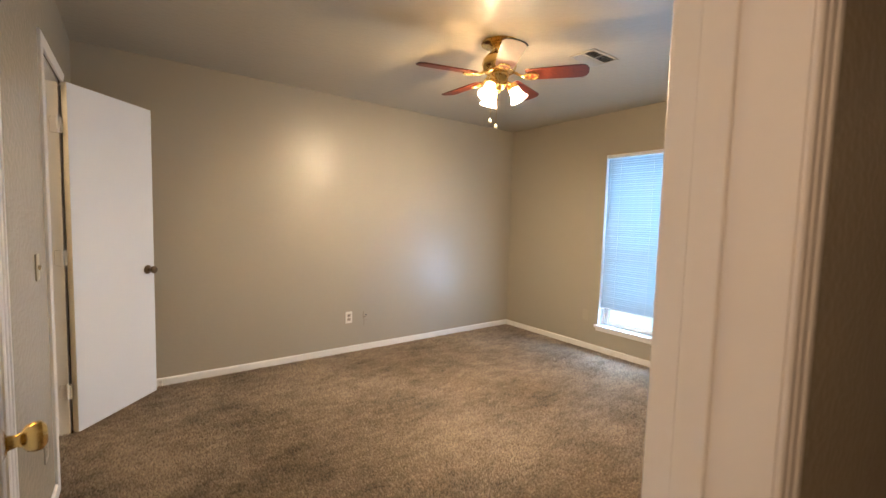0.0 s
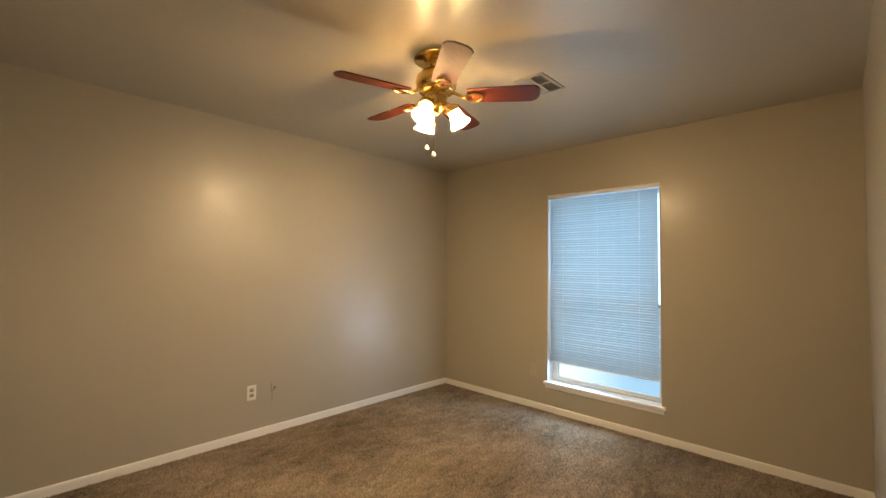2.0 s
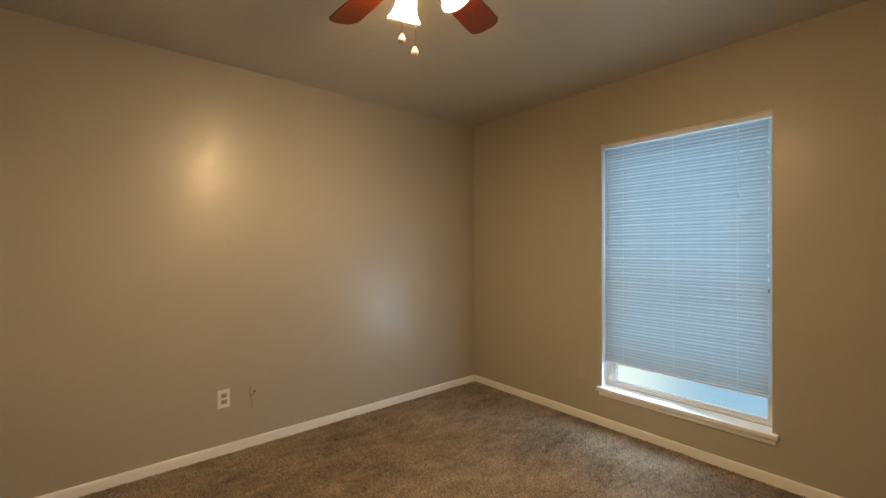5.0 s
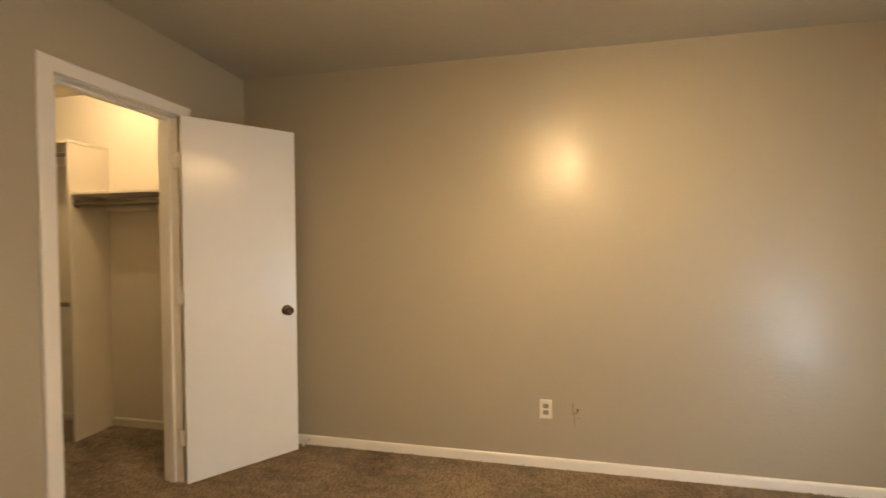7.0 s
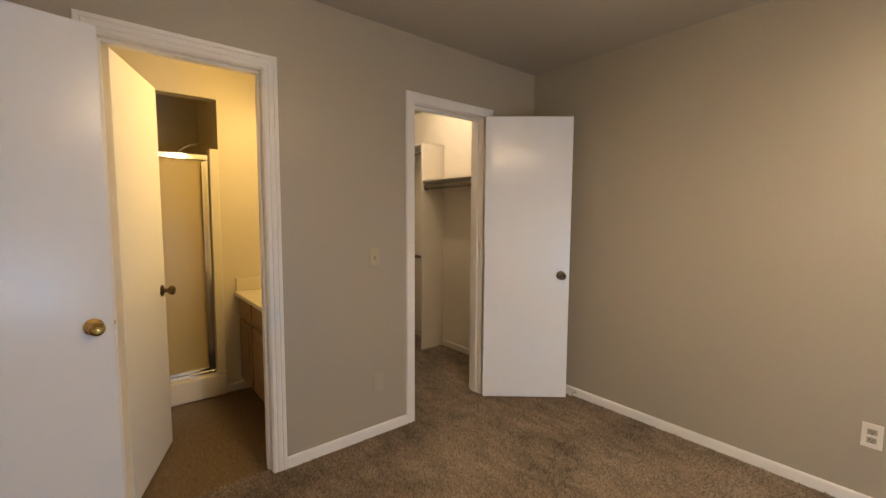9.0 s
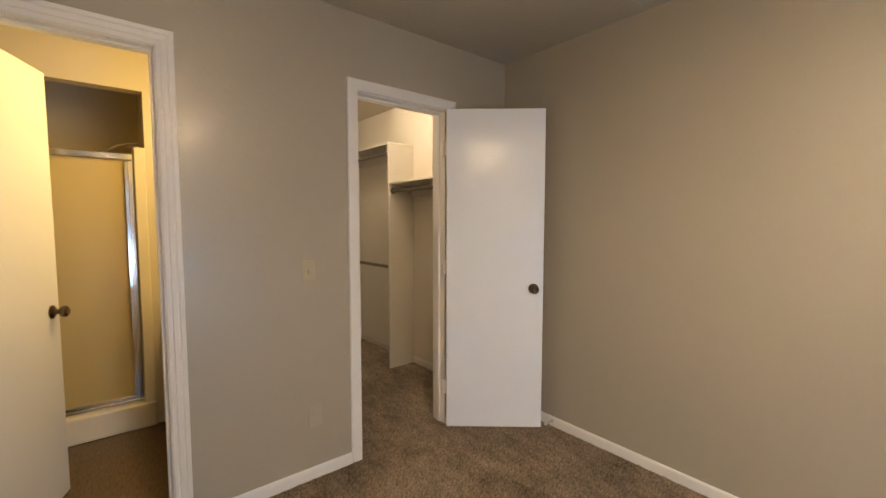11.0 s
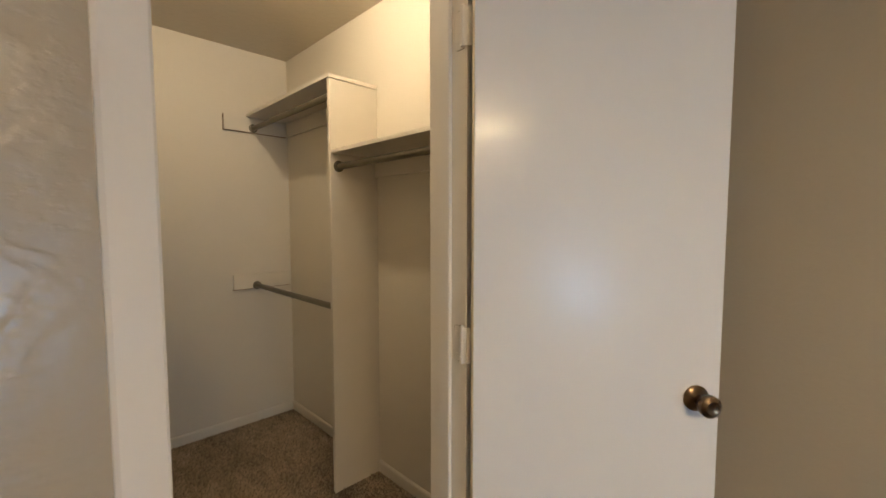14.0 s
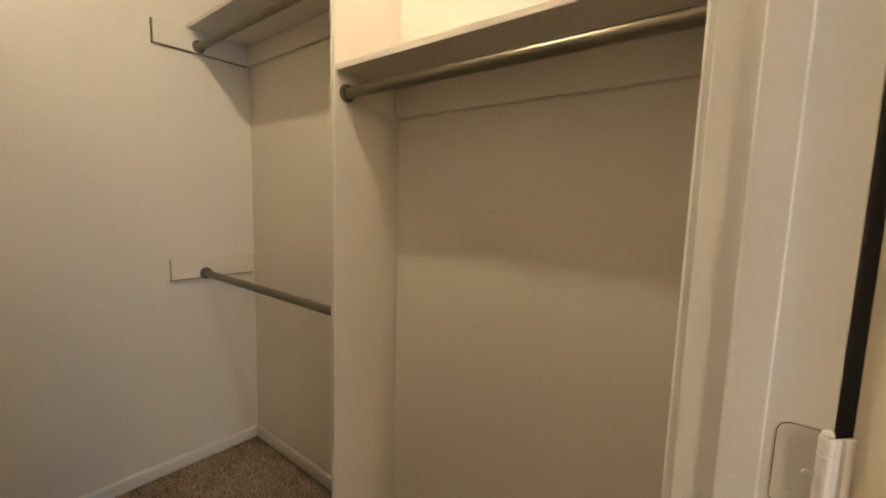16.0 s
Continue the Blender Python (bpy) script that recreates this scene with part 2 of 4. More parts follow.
SEAM = mat("cracked_paint_seam", (0.11, 0.08, 0.05), 0.8, var=0.4, scale=120)
# brown for the shadow lines painted along the closet cleats
CLEAT_SHADE = mat("cleat_shadow_brown", (0.27, 0.20, 0.14), 0.8, var=0.25, scale=40)
SLOT = mat("dark_slot", (0.02, 0.018, 0.015), 0.6)
BRASS = mat("polished_brass", (0.72, 0.50, 0.17), 0.22, 1.0, var=0.1, scale=20)
AGED = mat("aged_brass", (0.15, 0.105, 0.065), 0.28, 1.0, var=0.25, scale=30)
STEEL = mat("brushed_steel", (0.55, 0.53, 0.5), 0.32, 1.0, var=0.08, scale=30)
CHROME = mat("chrome", (0.75, 0.75, 0.74), 0.14, 1.0, var=0.05, scale=20)
ROD = mat("galvanised_rod", (0.165, 0.148, 0.108), 0.36, 0.75, var=0.15, scale=18, grain=0.06, grain_scale=250)
BLADE = wood("cherry_blade", (0.068, 0.011, 0.0025), (0.112, 0.019, 0.004), 0.55, 0.05, (1.0, 9.0, 9.0), spec=0.2)
BLADE_TOP = mat("dark_blade_edge", (0.035, 0.018, 0.012), 0.5, var=0.2, scale=20)
OAK = wood("stained_oak", (0.13, 0.065, 0.026), (0.29, 0.16, 0.07), 0.4, 0.2, (9.0, 9.0, 1.0))
MARBLE = mat("cultured_marble", (0.74, 0.68, 0.55), 0.25, var=0.06, scale=6)
VINYL = mat("white_vinyl", (0.74, 0.76, 0.78), 0.4, var=0.03)
ACRYLIC = mat("cream_acrylic", (0.80, 0.74, 0.60), 0.3, var=0.03)
SLAT = sheer("vinyl_slat", (0.72, 0.83, 0.89), 0.62, passed=(0.255, 0.315, 0.355))
SHADE = sheer("frosted_shade", (0.96, 0.92, 0.84), 0.6, 0.3, 0.38)
BULB = glow("warm_bulb", (1.0, 0.77, 0.46), BULB_L * 1.2)
# two fan bulbs set weaker to balance the light between the walls
BULB_WEAK = glow("weak_warm_bulb", (1.0, 0.74, 0.42), 0.66 * BULB_L)
BULB_DIM = glow("dim_warm_bulb", (1.0, 0.72, 0.40), 0.45 * BULB_L)
BULB2 = glow("closet_bulb", (1.0, 0.77, 0.475), BULB2_L)
PANE = glass("clear_glass", (0.95, 0.98, 0.98), 0.0)
OBSCURE = sheer("obscure_glass", (0.88, 0.76, 0.40), 0.45, 0.3, 0.18)
CARPET = carpet_mat("taupe_carpet", (0.080, 0.062, 0.043), (0.215, 0.170, 0.122), False)
PILE = carpet_mat("taupe_pile", (0.058, 0.045, 0.031), (0.43, 0.340, 0.250), True)
PLANK = wood("dark_vinyl_plank", (0.065, 0.044, 0.026), (0.18, 0.12, 0.068), 0.42, 0.1, (1.5, 10.0, 1.0))
SOIL = mat("dry_ground", (0.42, 0.39, 0.33), 0.9, var=0.25, scale=0.8)
FENCE = wood("weathered_fence", (0.22, 0.18, 0.14), (0.36, 0.31, 0.25), 0.8, 0.0, (6, 6, 1))

# ---- mesh helpers ----


def finish(name, bm, material, parent=None, label="", smooth=False):
    me = bpy.data.meshes.new(name)
    bmesh.ops.recalc_face_normals(bm, faces=bm.faces)
    bm.to_mesh(me)
    bm.free()
    me.materials.append(material)
    if smooth:
        for p in me.polygons:
            p.use_smooth = True
        me.set_sharp_from_angle(angle=radians(38))
    ob = new(name, me)
    if parent:
        ob.parent = parent
    return tagged(ob, label)


def part(name, bm, material, parent, label="", smooth=False):
    return finish(name, bm, material, parent, label, smooth)


def thing(name, m, label, category, group="", kind=""):
    e = new(name)
    e.empty_display_size = 0.1
    e.matrix_world = m
    return tagged(e, label, category, group, kind)


def box(bm, lo, hi, bevel=0.0, seg=1):
    """A box from corner to corner, with rounded edges."""
    lo, hi = Vector(lo), Vector(hi)
    made = bmesh.ops.create_cube(bm, size=1.0, matrix=Matrix.Translation((lo + hi) / 2) @ Matrix.Diagonal((*(hi - lo), 1)))
    if bevel:
        edges = list({e for v in made["verts"] for e in v.link_edges})
        bmesh.ops.bevel(bm, geom=edges, offset=bevel, segments=seg, affect="EDGES", profile=0.5)
    return bm


def boxes(*items):
    bm = bmesh.new()
    for it in items:
        box(bm, *it)
    return bm


def lathe(profile, m=None, seg=24, bm=None):
    """Turns a profile of (radius, height) round z; m places it."""
    bm = bm or bmesh.new()
    rings = []
    for r, h in profile:
        if r < 1e-5:
            rings.append([bm.verts.new((0, 0, h))])
        else:
            rings.append([bm.verts.new((r * math.cos(2 * math.pi * i / seg), r * math.sin(2 * math.pi * i / seg), h)) for i in range(seg)])
    for a, b in zip(rings, rings[1:]):
        for i in range(seg):
            j = (i + 1) % seg
            if len(a) > 1 and len(b) > 1:
                bm.faces.new((a[i], a[j], b[j], b[i]))
            elif len(a) > 1:
                bm.faces.new((a[i], a[j], b[0]))
            elif len(b) > 1:
                bm.faces.new((a[0], b[j], b[i]))
    if m is not None:
        vs = [v for ring in rings for v in ring]
        bmesh.ops.transform(bm, matrix=m, verts=vs)
    return bm


def aim(at, way):
    """A pose at a place with its z axis along a direction."""
    return Matrix.Translation(at) @ Vector(way).to_track_quat("Z", "Y").to_matrix().to_4x4()


def tube(a, b, r, seg=16, bm=None, inner=0.0):
    a, b = Vector(a), Vector(b)
    length = (b - a).length
    prof = [(inner, 0), (r, 0), (r, length), (inner, length)]
    return lathe(prof, aim(a, b - a), seg, bm)


def bent_tube(points, r, seg=10, bm=None):
    """A round tube along a line of points."""
    bm = bm or bmesh.new()
    pts = [Vector(p) for p in points]
    rings = []
    for i, p in enumerate(pts):
        way = (pts[min(i + 1, len(pts) - 1)] - pts[max(i - 1, 0)]).normalized()
        q = way.to_track_quat("Z", "Y").to_matrix()
        rings.append([bm.verts.new(p + q @ Vector((r * math.cos(2 * math.pi * k / seg), r * math.sin(2 * math.pi * k / seg), 0))) for k in range(seg)])
    for a, b in zip(rings, rings[1:]):
        for k in range(seg):
            bm.faces.new((a[k], a[(k + 1) % seg], b[(k + 1) % seg], b[k]))
    bm.faces.new(rings[0][::-1])
    bm.faces.new(rings[-1])
    return bm


def wall(name, lo, hi, along, holes, material, label):
    """A wall block from corner to corner with openings (from, to, bottom, top) along x or y; only its outer faces are made."""
    cuts = sorted({lo[along], hi[along], *(h[0] for h in holes), *(h[1] for h in holes)})
    zs = sorted({lo[2], hi[2], *(h[2] for h in holes), *(h[3] for h in holes)})
    across = 1 - along

    def solid(i, k):
        if not (0 <= i < len(cuts) - 1 and 0 <= k < len(zs) - 1):
            return False
        a, z = (cuts[i] + cuts[i + 1]) / 2, (zs[k] + zs[k + 1]) / 2
        return not any(h[0] < a < h[1] and h[2] < z < h[3] for h in holes)

    bm = bmesh.new()

    def v(a, c, z):
        p = [0, 0, z]
        p[along], p[across] = a, c
        return bm.verts.new(p)

    c0, c1 = lo[across], hi[across]
    for i in range(len(cuts) - 1):
        for k in range(len(zs) - 1):
            if not solid(i, k):
                continue
            a0, a1, z0, z1 = cuts[i], cuts[i + 1], zs[k], zs[k + 1]
            for c in (c0, c1):
                bm.faces.new((v(a0, c, z0), v(a1, c, z0), v(a1, c, z1), v(a0, c, z1)))
            if not solid(i - 1, k):
                bm.faces.new((v(a0, c0, z0), v(a0, c1, z0), v(a0, c1, z1), v(a0, c0, z1)))
            if not solid(i + 1, k):
                bm.faces.new((v(a1, c0, z0), v(a1, c1, z0), v(a1, c1, z1), v(a1, c0, z1)))
            if not solid(i, k - 1):
                bm.faces.new((v(a0, c0, z0), v(a1, c0, z0), v(a1, c1, z0), v(a0, c1, z0)))
            if not solid(i, k + 1):
                bm.faces.new((v(a0, c0, z1), v(a1, c0, z1), v(a1, c1, z1), v(a0, c1, z1)))
    bmesh.ops.remove_doubles(bm, verts=bm.verts, dist=1e-5)
    return tagged(finish(name, bm, material), label, "wall", kind="structure")


FLUTED = ((0.0, 0.0), (0.0, 0.007), (0.004, 0.010), (0.016, 0.011), (0.018, 0.008), (0.021, 0.008), (0.024, 0.012), (0.040, 0.014), (0.043, 0.010),
          (0.046, 0.010), (0.049, 0.015), (0.062, 0.016), (0.066, 0.013), (0.066, 0.0))
WIDE = ((0.0, 0.0), (0.0, 0.009), (0.004, 0.012), (0.055, 0.013), (0.061, 0.010), (0.061, 0.0))
FLAT = ((0.0, 0.0), (0.0, 0.009), (0.004, 0.012), (0.046, 0.013), (0.051, 0.010), (0.051, 0.0))


def casing(name, along, face, out, a0, a1, top, profile, label, far=0.0):
    """Mitred trim round three sides of an opening, standing out from a wall's face."""
    bm = bmesh.new()
    rows = []
    for u, d in profile:
        row = []
        for a, z, back in ((a0 - u, 0.004, 0.0), (a0 - u, top + u, 0.0), (a1 + u, top + u, 0.0), (a1 + u, top - 0.03, far), (a1 + u, 0.004, far)):
            p = [0, 0, z]
            p[along], p[1 - along] = a, face + out * (d - back)
            row.append(bm.verts.new(p))
        rows.append(row)
    for r, s in zip(rows, rows[1:]):
        for k in range(4):
            bm.faces.new((r[k], r[k + 1], s[k + 1], s[k]))
    for k in (0, 4):
        bm.faces.new([r[k] for r in rows])
    return tagged(finish(name, bm, TRIM), label, "trim", kind="structure")


def jamb(name, along, c0, c1, a0, a1, top, stop_c, label, t=0.018):
    """The lining of a door opening with its stop; a0, a1 and top are its clear inside."""
    def b(a, aa, c, cc, z, zz, bev):
        lo, hi = [0, 0, z], [0, 0, zz]
        lo[along], hi[along], lo[1 - along], hi[1 - along] = a, aa, c, cc
        return (lo, hi, bev)
    s0, s1 = stop_c
    bm = boxes(b(a0 - t, a0, c0, c1, 0.002, top + t, 0.001), b(a1, a1 + t, c0, c1, 0.002, top + t, 0.001), b(a0 + 0.0005, a1 - 0.0005, c0, c1, top, top + t, 0.001),
               b(a0 - 0.001, a0 + 0.011, s0, s1, 0.003, top - 0.011, 0.002), b(a1 - 0.011, a1 + 0.001, s0, s1, 0.003, top - 0.011, 0.002),
               b(a0, a1, s0, s1, top - 0.011, top + 0.001, 0.002))
    return tagged(finish(name, bm, TRIM), label, "trim", kind="structure")


BASE_PROFILE = ((0.0, 0.003), (0.012, 0.003), (0.012, 0.049), (0.0112, 0.055), (0.009, 0.060), (0.005, 0.063), (0.0, 0.065))


def baseboard(p, q, out, label="white painted wooden baseboard along the wall", paint=None):
    """Moulded baseboard from p to q on the floor, standing out from the wall."""
    bm = bmesh.new()
    p, q, out = Vector((*p, 0)), Vector((*q, 0)), Vector((*out, 0))
    n = max(2, int((q - p).length / 0.25))
    rows = []
    for i in range(n + 1):
        c = p.lerp(q, i / n)
        wob = 0.0008 * math.sin(7.3 * i + p.x)
        rows.append([bm.verts.new(c + out * (d + (wob if d > 0 else -0.002)) + Vector((0, 0, h + (wob if h > 0.045 else 0)))) for d, h in BASE_PROFILE])
    for a, b in zip(rows, rows[1:]):
        for k in range(len(BASE_PROFILE) - 1):
            bm.faces.new((a[k], a[k + 1], b[k + 1], b[k]))
    bm.faces.new(rows[0])
    bm.faces.new(rows[-1])
    return tagged(finish("baseboard", bm, paint or BASE), label, "baseboard", kind="structure")


# ---- structure ----
H = 2.44
floor = tagged(finish("floor", boxes(((-0.05, 0.0 - 0.45, -0.12), (E + 0.1, 4.6, 0.0)), ((-2.27, 3.15, -0.12), (-0.0501, 4.6, 0.0)), ((-0.8, -0.45, -0.12), (-0.0501, 1.0, 0.0))), CARPET),
               "brown taupe cut-pile carpet over the whole room", "floor", kind="structure")
bath_floor = tagged(finish("floor_bathroom", boxes(((-2.27, 1.0, -0.12), (-0.0502, 3.15, -0.002))), PLANK), "dark brown wood-look vinyl floor", "floor", kind="structure")
tagged(finish("ceiling", boxes(((-2.3, -0.5, H), (E + 0.2, 4.62, H + 0.12))), CEIL), "greige painted ceiling with fine orange-peel texture", "ceiling", kind="structure")

WIN = (2.208, 3.188, 0.270, 2.021)
wall("wall_north", (-0.055, 4.5, -0.1), (E + 0.2, 4.62, H), 0, [], WALL, "greige satin-painted wall with orange-peel texture")
wall("wall_east", (E, 1.082, -0.1), (E + 0.2, 4.5, H), 1, [WIN], WALL, "greige painted outer wall with one window")
DOOR_X = (0.24, 0.980)
wall("wall_south", (0.0, 0.922, -0.1), (E + 0.2, 1.082, H), 0, [(DOOR_X[0] - 0.018, DOOR_X[1] + 0.018, -0.1, 2.058)], WALL, "greige painted wall with the entry doorway")
BATH_Y, CLOS_Y = (1.839, 2.448), (3.343, 3.960)
wall("wall_west", (-0.11, 0.922, -0.1), (0.0, 4.5, H), 1,
     [(BATH_Y[0] - 0.018, BATH_Y[1] + 0.018, -0.1, 2.058), (CLOS_Y[0] - 0.018, CLOS_Y[1] + 0.064, -0.1, 2.053)], WALL, "greige painted wall with bathroom and closet doorways")
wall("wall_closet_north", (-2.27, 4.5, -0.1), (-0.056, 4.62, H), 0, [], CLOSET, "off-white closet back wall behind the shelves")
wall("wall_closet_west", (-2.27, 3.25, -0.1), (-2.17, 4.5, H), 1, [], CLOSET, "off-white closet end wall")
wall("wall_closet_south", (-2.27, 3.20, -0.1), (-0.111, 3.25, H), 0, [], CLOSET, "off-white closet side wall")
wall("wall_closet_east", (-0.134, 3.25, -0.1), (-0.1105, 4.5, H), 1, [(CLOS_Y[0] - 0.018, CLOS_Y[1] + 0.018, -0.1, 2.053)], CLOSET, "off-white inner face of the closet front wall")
wall("wall_bath_north", (-2.27, 3.15, -0.1), (-0.111, 3.1995, H), 0, [], BATHP, "cream painted bathroom wall over the vanity")
wall("wall_bath_east", (-0.116, 1.05, -0.1), (-0.1105, 3.15, H), 1, [(BATH_Y[0] - 0.018, BATH_Y[1] + 0.018, -0.1, 2.058)], BATHP, "cream painted bathroom wall round the doorway")
wall("wall_bath_west", (-1.34, 1.05, -0.1), (-1.24, 3.15, H), 1, [(1.64, 2.487, -0.1, 2.163)], BATHP, "cream painted bathroom wall with the shower opening")
wall("wall_bath_south", (-2.27, 0.96, -0.1), (-0.111, 1.05, H), 0, [], BATHP, "cream painted bathroom end wall")
wall("wall_shower_back", (-2.27, 1.05, -0.1), (-2.17, 3.15, H), 1, [], BATHP, "cream painted wall behind the shower")
wall("wall_hall_west", (-0.8, -0.45, -0.1), (-0.7, 0.9165, H), 1, [], WALL, "greige painted hallway wall")
wall("wall_hall_south", (-0.7, -0.45, -0.1), (2.3, -0.35, H), 0, [], WALL, "greige painted hallway wall")
wall("wall_hall_east", (2.3, -0.45, -0.1), (2.4, 0.9215, H), 1, [], WALL, "greige painted hallway end wall")
wall("wall_hall_north", (-0.7, 0.917, -0.1), (-0.001, 0.9215, H), 0, [], WALL, "greige painted hallway wall")

casing("trim_closet", 1, 0.0, 1, CLOS_Y[0] - 0.002, CLOS_Y[1] + 0.015, 2.039, WIDE, "flat white painted casing round the closet doorway", 0.021)
jamb("trim_closet_jamb", 1, -0.136, -0.011, *CLOS_Y, 2.035, (-0.096, -0.060), "white painted jamb of the closet doorway")
casing("trim_closet_inner", 1, -0.134, -1, CLOS_Y[0] - 0.004, CLOS_Y[1] + 0.004, 2.039, FLAT, "flat white painted casing inside the closet")
casing("trim_bath", 1, 0.0, 1, BATH_Y[0] - 0.004, BATH_Y[1] + 0.004, 2.044, FLUTED, "fluted white casing round the bathroom doorway")
jamb("trim_bath_jamb", 1, -0.118, 0.001, *BATH_Y, 2.04, (-0.072, -0.037), "white painted jamb of the bathroom doorway")
casing("trim_entry", 0, 1.082, 1, DOOR_X[0] - 0.004, DOOR_X[1] + 0.004, 2.044, FLUTED, "fluted white casing round the entry doorway")
casing("trim_entry_hall", 0, 0.922, -1, DOOR_X[0] - 0.004, DOOR_X[1] + 0.004, 2.044, FLUTED, "fluted white casing on the hallway side")
jamb("trim_entry_jamb", 0, 0.920, 1.083, *DOOR_X, 2.04, (0.997, 1.043), "white painted jamb of the entry doorway")

baseboard((0.004, 4.5), (E - 0.002, 4.5), (0, -1))
baseboard((E, 4.488), (E, 1.094), (-1, 0))
baseboard((1.053, 1.082), (E, 1.082), (0, 1))
baseboard((0.0, 2.521), (0.0, 3.279), (1, 0))
baseboard((0.0, 4.031), (0.0, 4.488), (1, 0))
baseboard((0.0, 1.110), (0.0, 1.779), (1, 0))
baseboard((-2.168, 4.5), (-1.142, 4.5), (0, -1), "off-white closet baseboard", SHELFP)
baseboard((-1.12, 4.5), (-0.14, 4.5), (0, -1), "off-white closet baseboard", SHELFP)
baseboard((-2.17, 4.488), (-2.17, 3.252), (1, 0), "off-white closet baseboard", SHELFP)
baseboard((-1.24, 2.489), (-1.24, 2.605), (1, 0))

# ---- ceiling fan ----


def outline(points, thick, bm=None):
    """A flat plate from an outline in x and y, between heights -thick/2 and thick/2."""
    bm = bm or bmesh.new()
    lo = [bm.verts.new((x, y, -thick / 2)) for x, y in points]
    hi = [bm.verts.new((x, y, thick / 2)) for x, y in points]
    n = len(points)
    bm.faces.new(lo[::-1])
    bm.faces.new(hi)
    for i in range(n):
        bm.faces.new((lo[i], lo[(i + 1) % n], hi[(i + 1) % n], hi[i]))
    return bm


def blade_shape(r0, r1):
    """Half-widths grow from the root to a rounded, clipped tip."""
    side = [(r0, 0.050), (r0 + 0.012, 0.056), (r1 - 0.10, 0.066), (r1 - 0.035, 0.066), (r1 - 0.012, 0.052), (r1, 0.026)]
    return [(x, -y) for x, y in side] + [(x, y) for x, y in reversed(side)]


fan = thing("ceiling_fan", pose(2.18, 2.722, 0), "brass ceiling fan with five cherry blades and lit glass shades", "ceiling fan")
part("canopy", lathe([(0, H - 0.001), (0.118, H - 0.001), (0.120, H - 0.007), (0.110, H - 0.013), (0.072, H - 0.018), (0.058, H - 0.024), (0.060, H - 0.034), (0.052, H - 0.041), (0.052, H - 0.046), (0, H - 0.046)], seg=40), BRASS, fan, smooth=True)
part("motor_housing", lathe([(0, 2.398), (0.050, 2.398), (0.056, 2.390), (0.050, 2.380), (0.078, 2.368), (0.103, 2.342), (0.110, 2.312), (0.104, 2.284), (0.090, 2.268),
                             (0.092, 2.262), (0.080, 2.256), (0, 2.256)], seg=40), BRASS, fan, smooth=True)
part("switch_housing", lathe([(0, 2.257), (0.060, 2.257), (0.062, 2.236), (0.052, 2.210), (0.044, 2.190), (0.046, 2.178), (0.034, 2.160), (0.014, 2.150), (0.010, 2.138), (0, 2.136)], seg=32), BRASS, fan, smooth=True)
FAN_PHASE = 163.0
for k in range(5):
    a = FAN_PHASE - 72 * k
    turn = pose(0, 0, 2.231, 0, 0, a)
    iron = bmesh.new()
    bent_tube([(0.070, 0, 0.036), (0.105, 0, 0.022), (0.140, 0.004, 0.002), (0.165, 0.002, 0.004)], 0.0085, 8, iron)
    ring = [(0.200 + 0.042 * math.cos(2 * math.pi * i / 16), 0.034 * math.sin(2 * math.pi * i / 16), -0.0045) for i in range(17)]
    bent_tube(ring, 0.006, 6, iron)
    for sy in (-0.014, 0.014):
        lathe([(0, -0.011), (0.005, -0.010), (0.006, -0.006), (0, -0.006)], Matrix.Translation((0.196, sy, 0)), 8, iron)
    iron.transform(turn @ pose(0, 0, 0, -12, 0, 0))
    part("blade_iron", iron, BRASS, fan, "ornate brass blade arm", True)
    bl = outline(blade_shape(0.165, 0.535), 0.006)
    bl.transform(turn @ pose(0, 0, 0.008, -12, 0, 0))
    ob = part("blade", bl, BLADE, fan, "glossy cherry-stained blade")
    rim = bmesh.new()
    pts = [(x, y, 0.009) for x, y in blade_shape(0.165, 0.536)]
    bent_tube(pts[3:9], 0.0028, 5, rim)
    rim.transform(turn @ pose(0, 0, 0, -12, 0, 0))
    part("edge_band", rim, BLADE_TOP, ob, "dark worn blade tip edge")
for k, a in enumerate((-45.0, 75.0, 195.0)):
    turn = pose(0, 0, 0, 0, 0, a)
    arm = bent_tube([(0.030, 0, 2.192), (0.054, 0, 2.202), (0.072, 0, 2.196), (0.082, 0, 2.184)], 0.008, 10)
    tilt = turn @ aim((0.080, 0, 2.185), (0.48, 0, -0.88)) @ Matrix.Scale(0.92, 4)
    lathe([(0, -0.004), (0.026, -0.004), (0.033, 0.006), (0.0350, 0.026), (0.0358, 0.033), (0.0340, 0.033), (0.032, 0.028), (0.0, 0.026)], aim((0.080, 0, 2.185), (0.48, 0, -0.88)), 20, arm)
    arm.transform(turn)
    la = part("lamp_arm", arm, BRASS, fan, "brass lamp arm and fitter", True)
    sh = lathe([(0.024, 0.014), (0.030, 0.024), (0.036, 0.045), (0.040, 0.070), (0.050, 0.095), (0.064, 0.116), (0.063, 0.117), (0.048, 0.096), (0.038, 0.070), (0.034, 0.045), (0.028, 0.024), (0.022, 0.015)], tilt, 28)
    part("shade", sh, SHADE, la, "frosted bell-shaped glass shade", True)
    bu = lathe([(0, 0.028), (0.012, 0.030), (0.016, 0.050), (0.025, 0.072), (0.027, 0.085), (0.021, 0.100), (0, 0.108)], tilt, 16)
    part("bulb", bu, (BULB_WEAK, BULB, BULB_DIM)[k], la, "lit warm bulb", True)
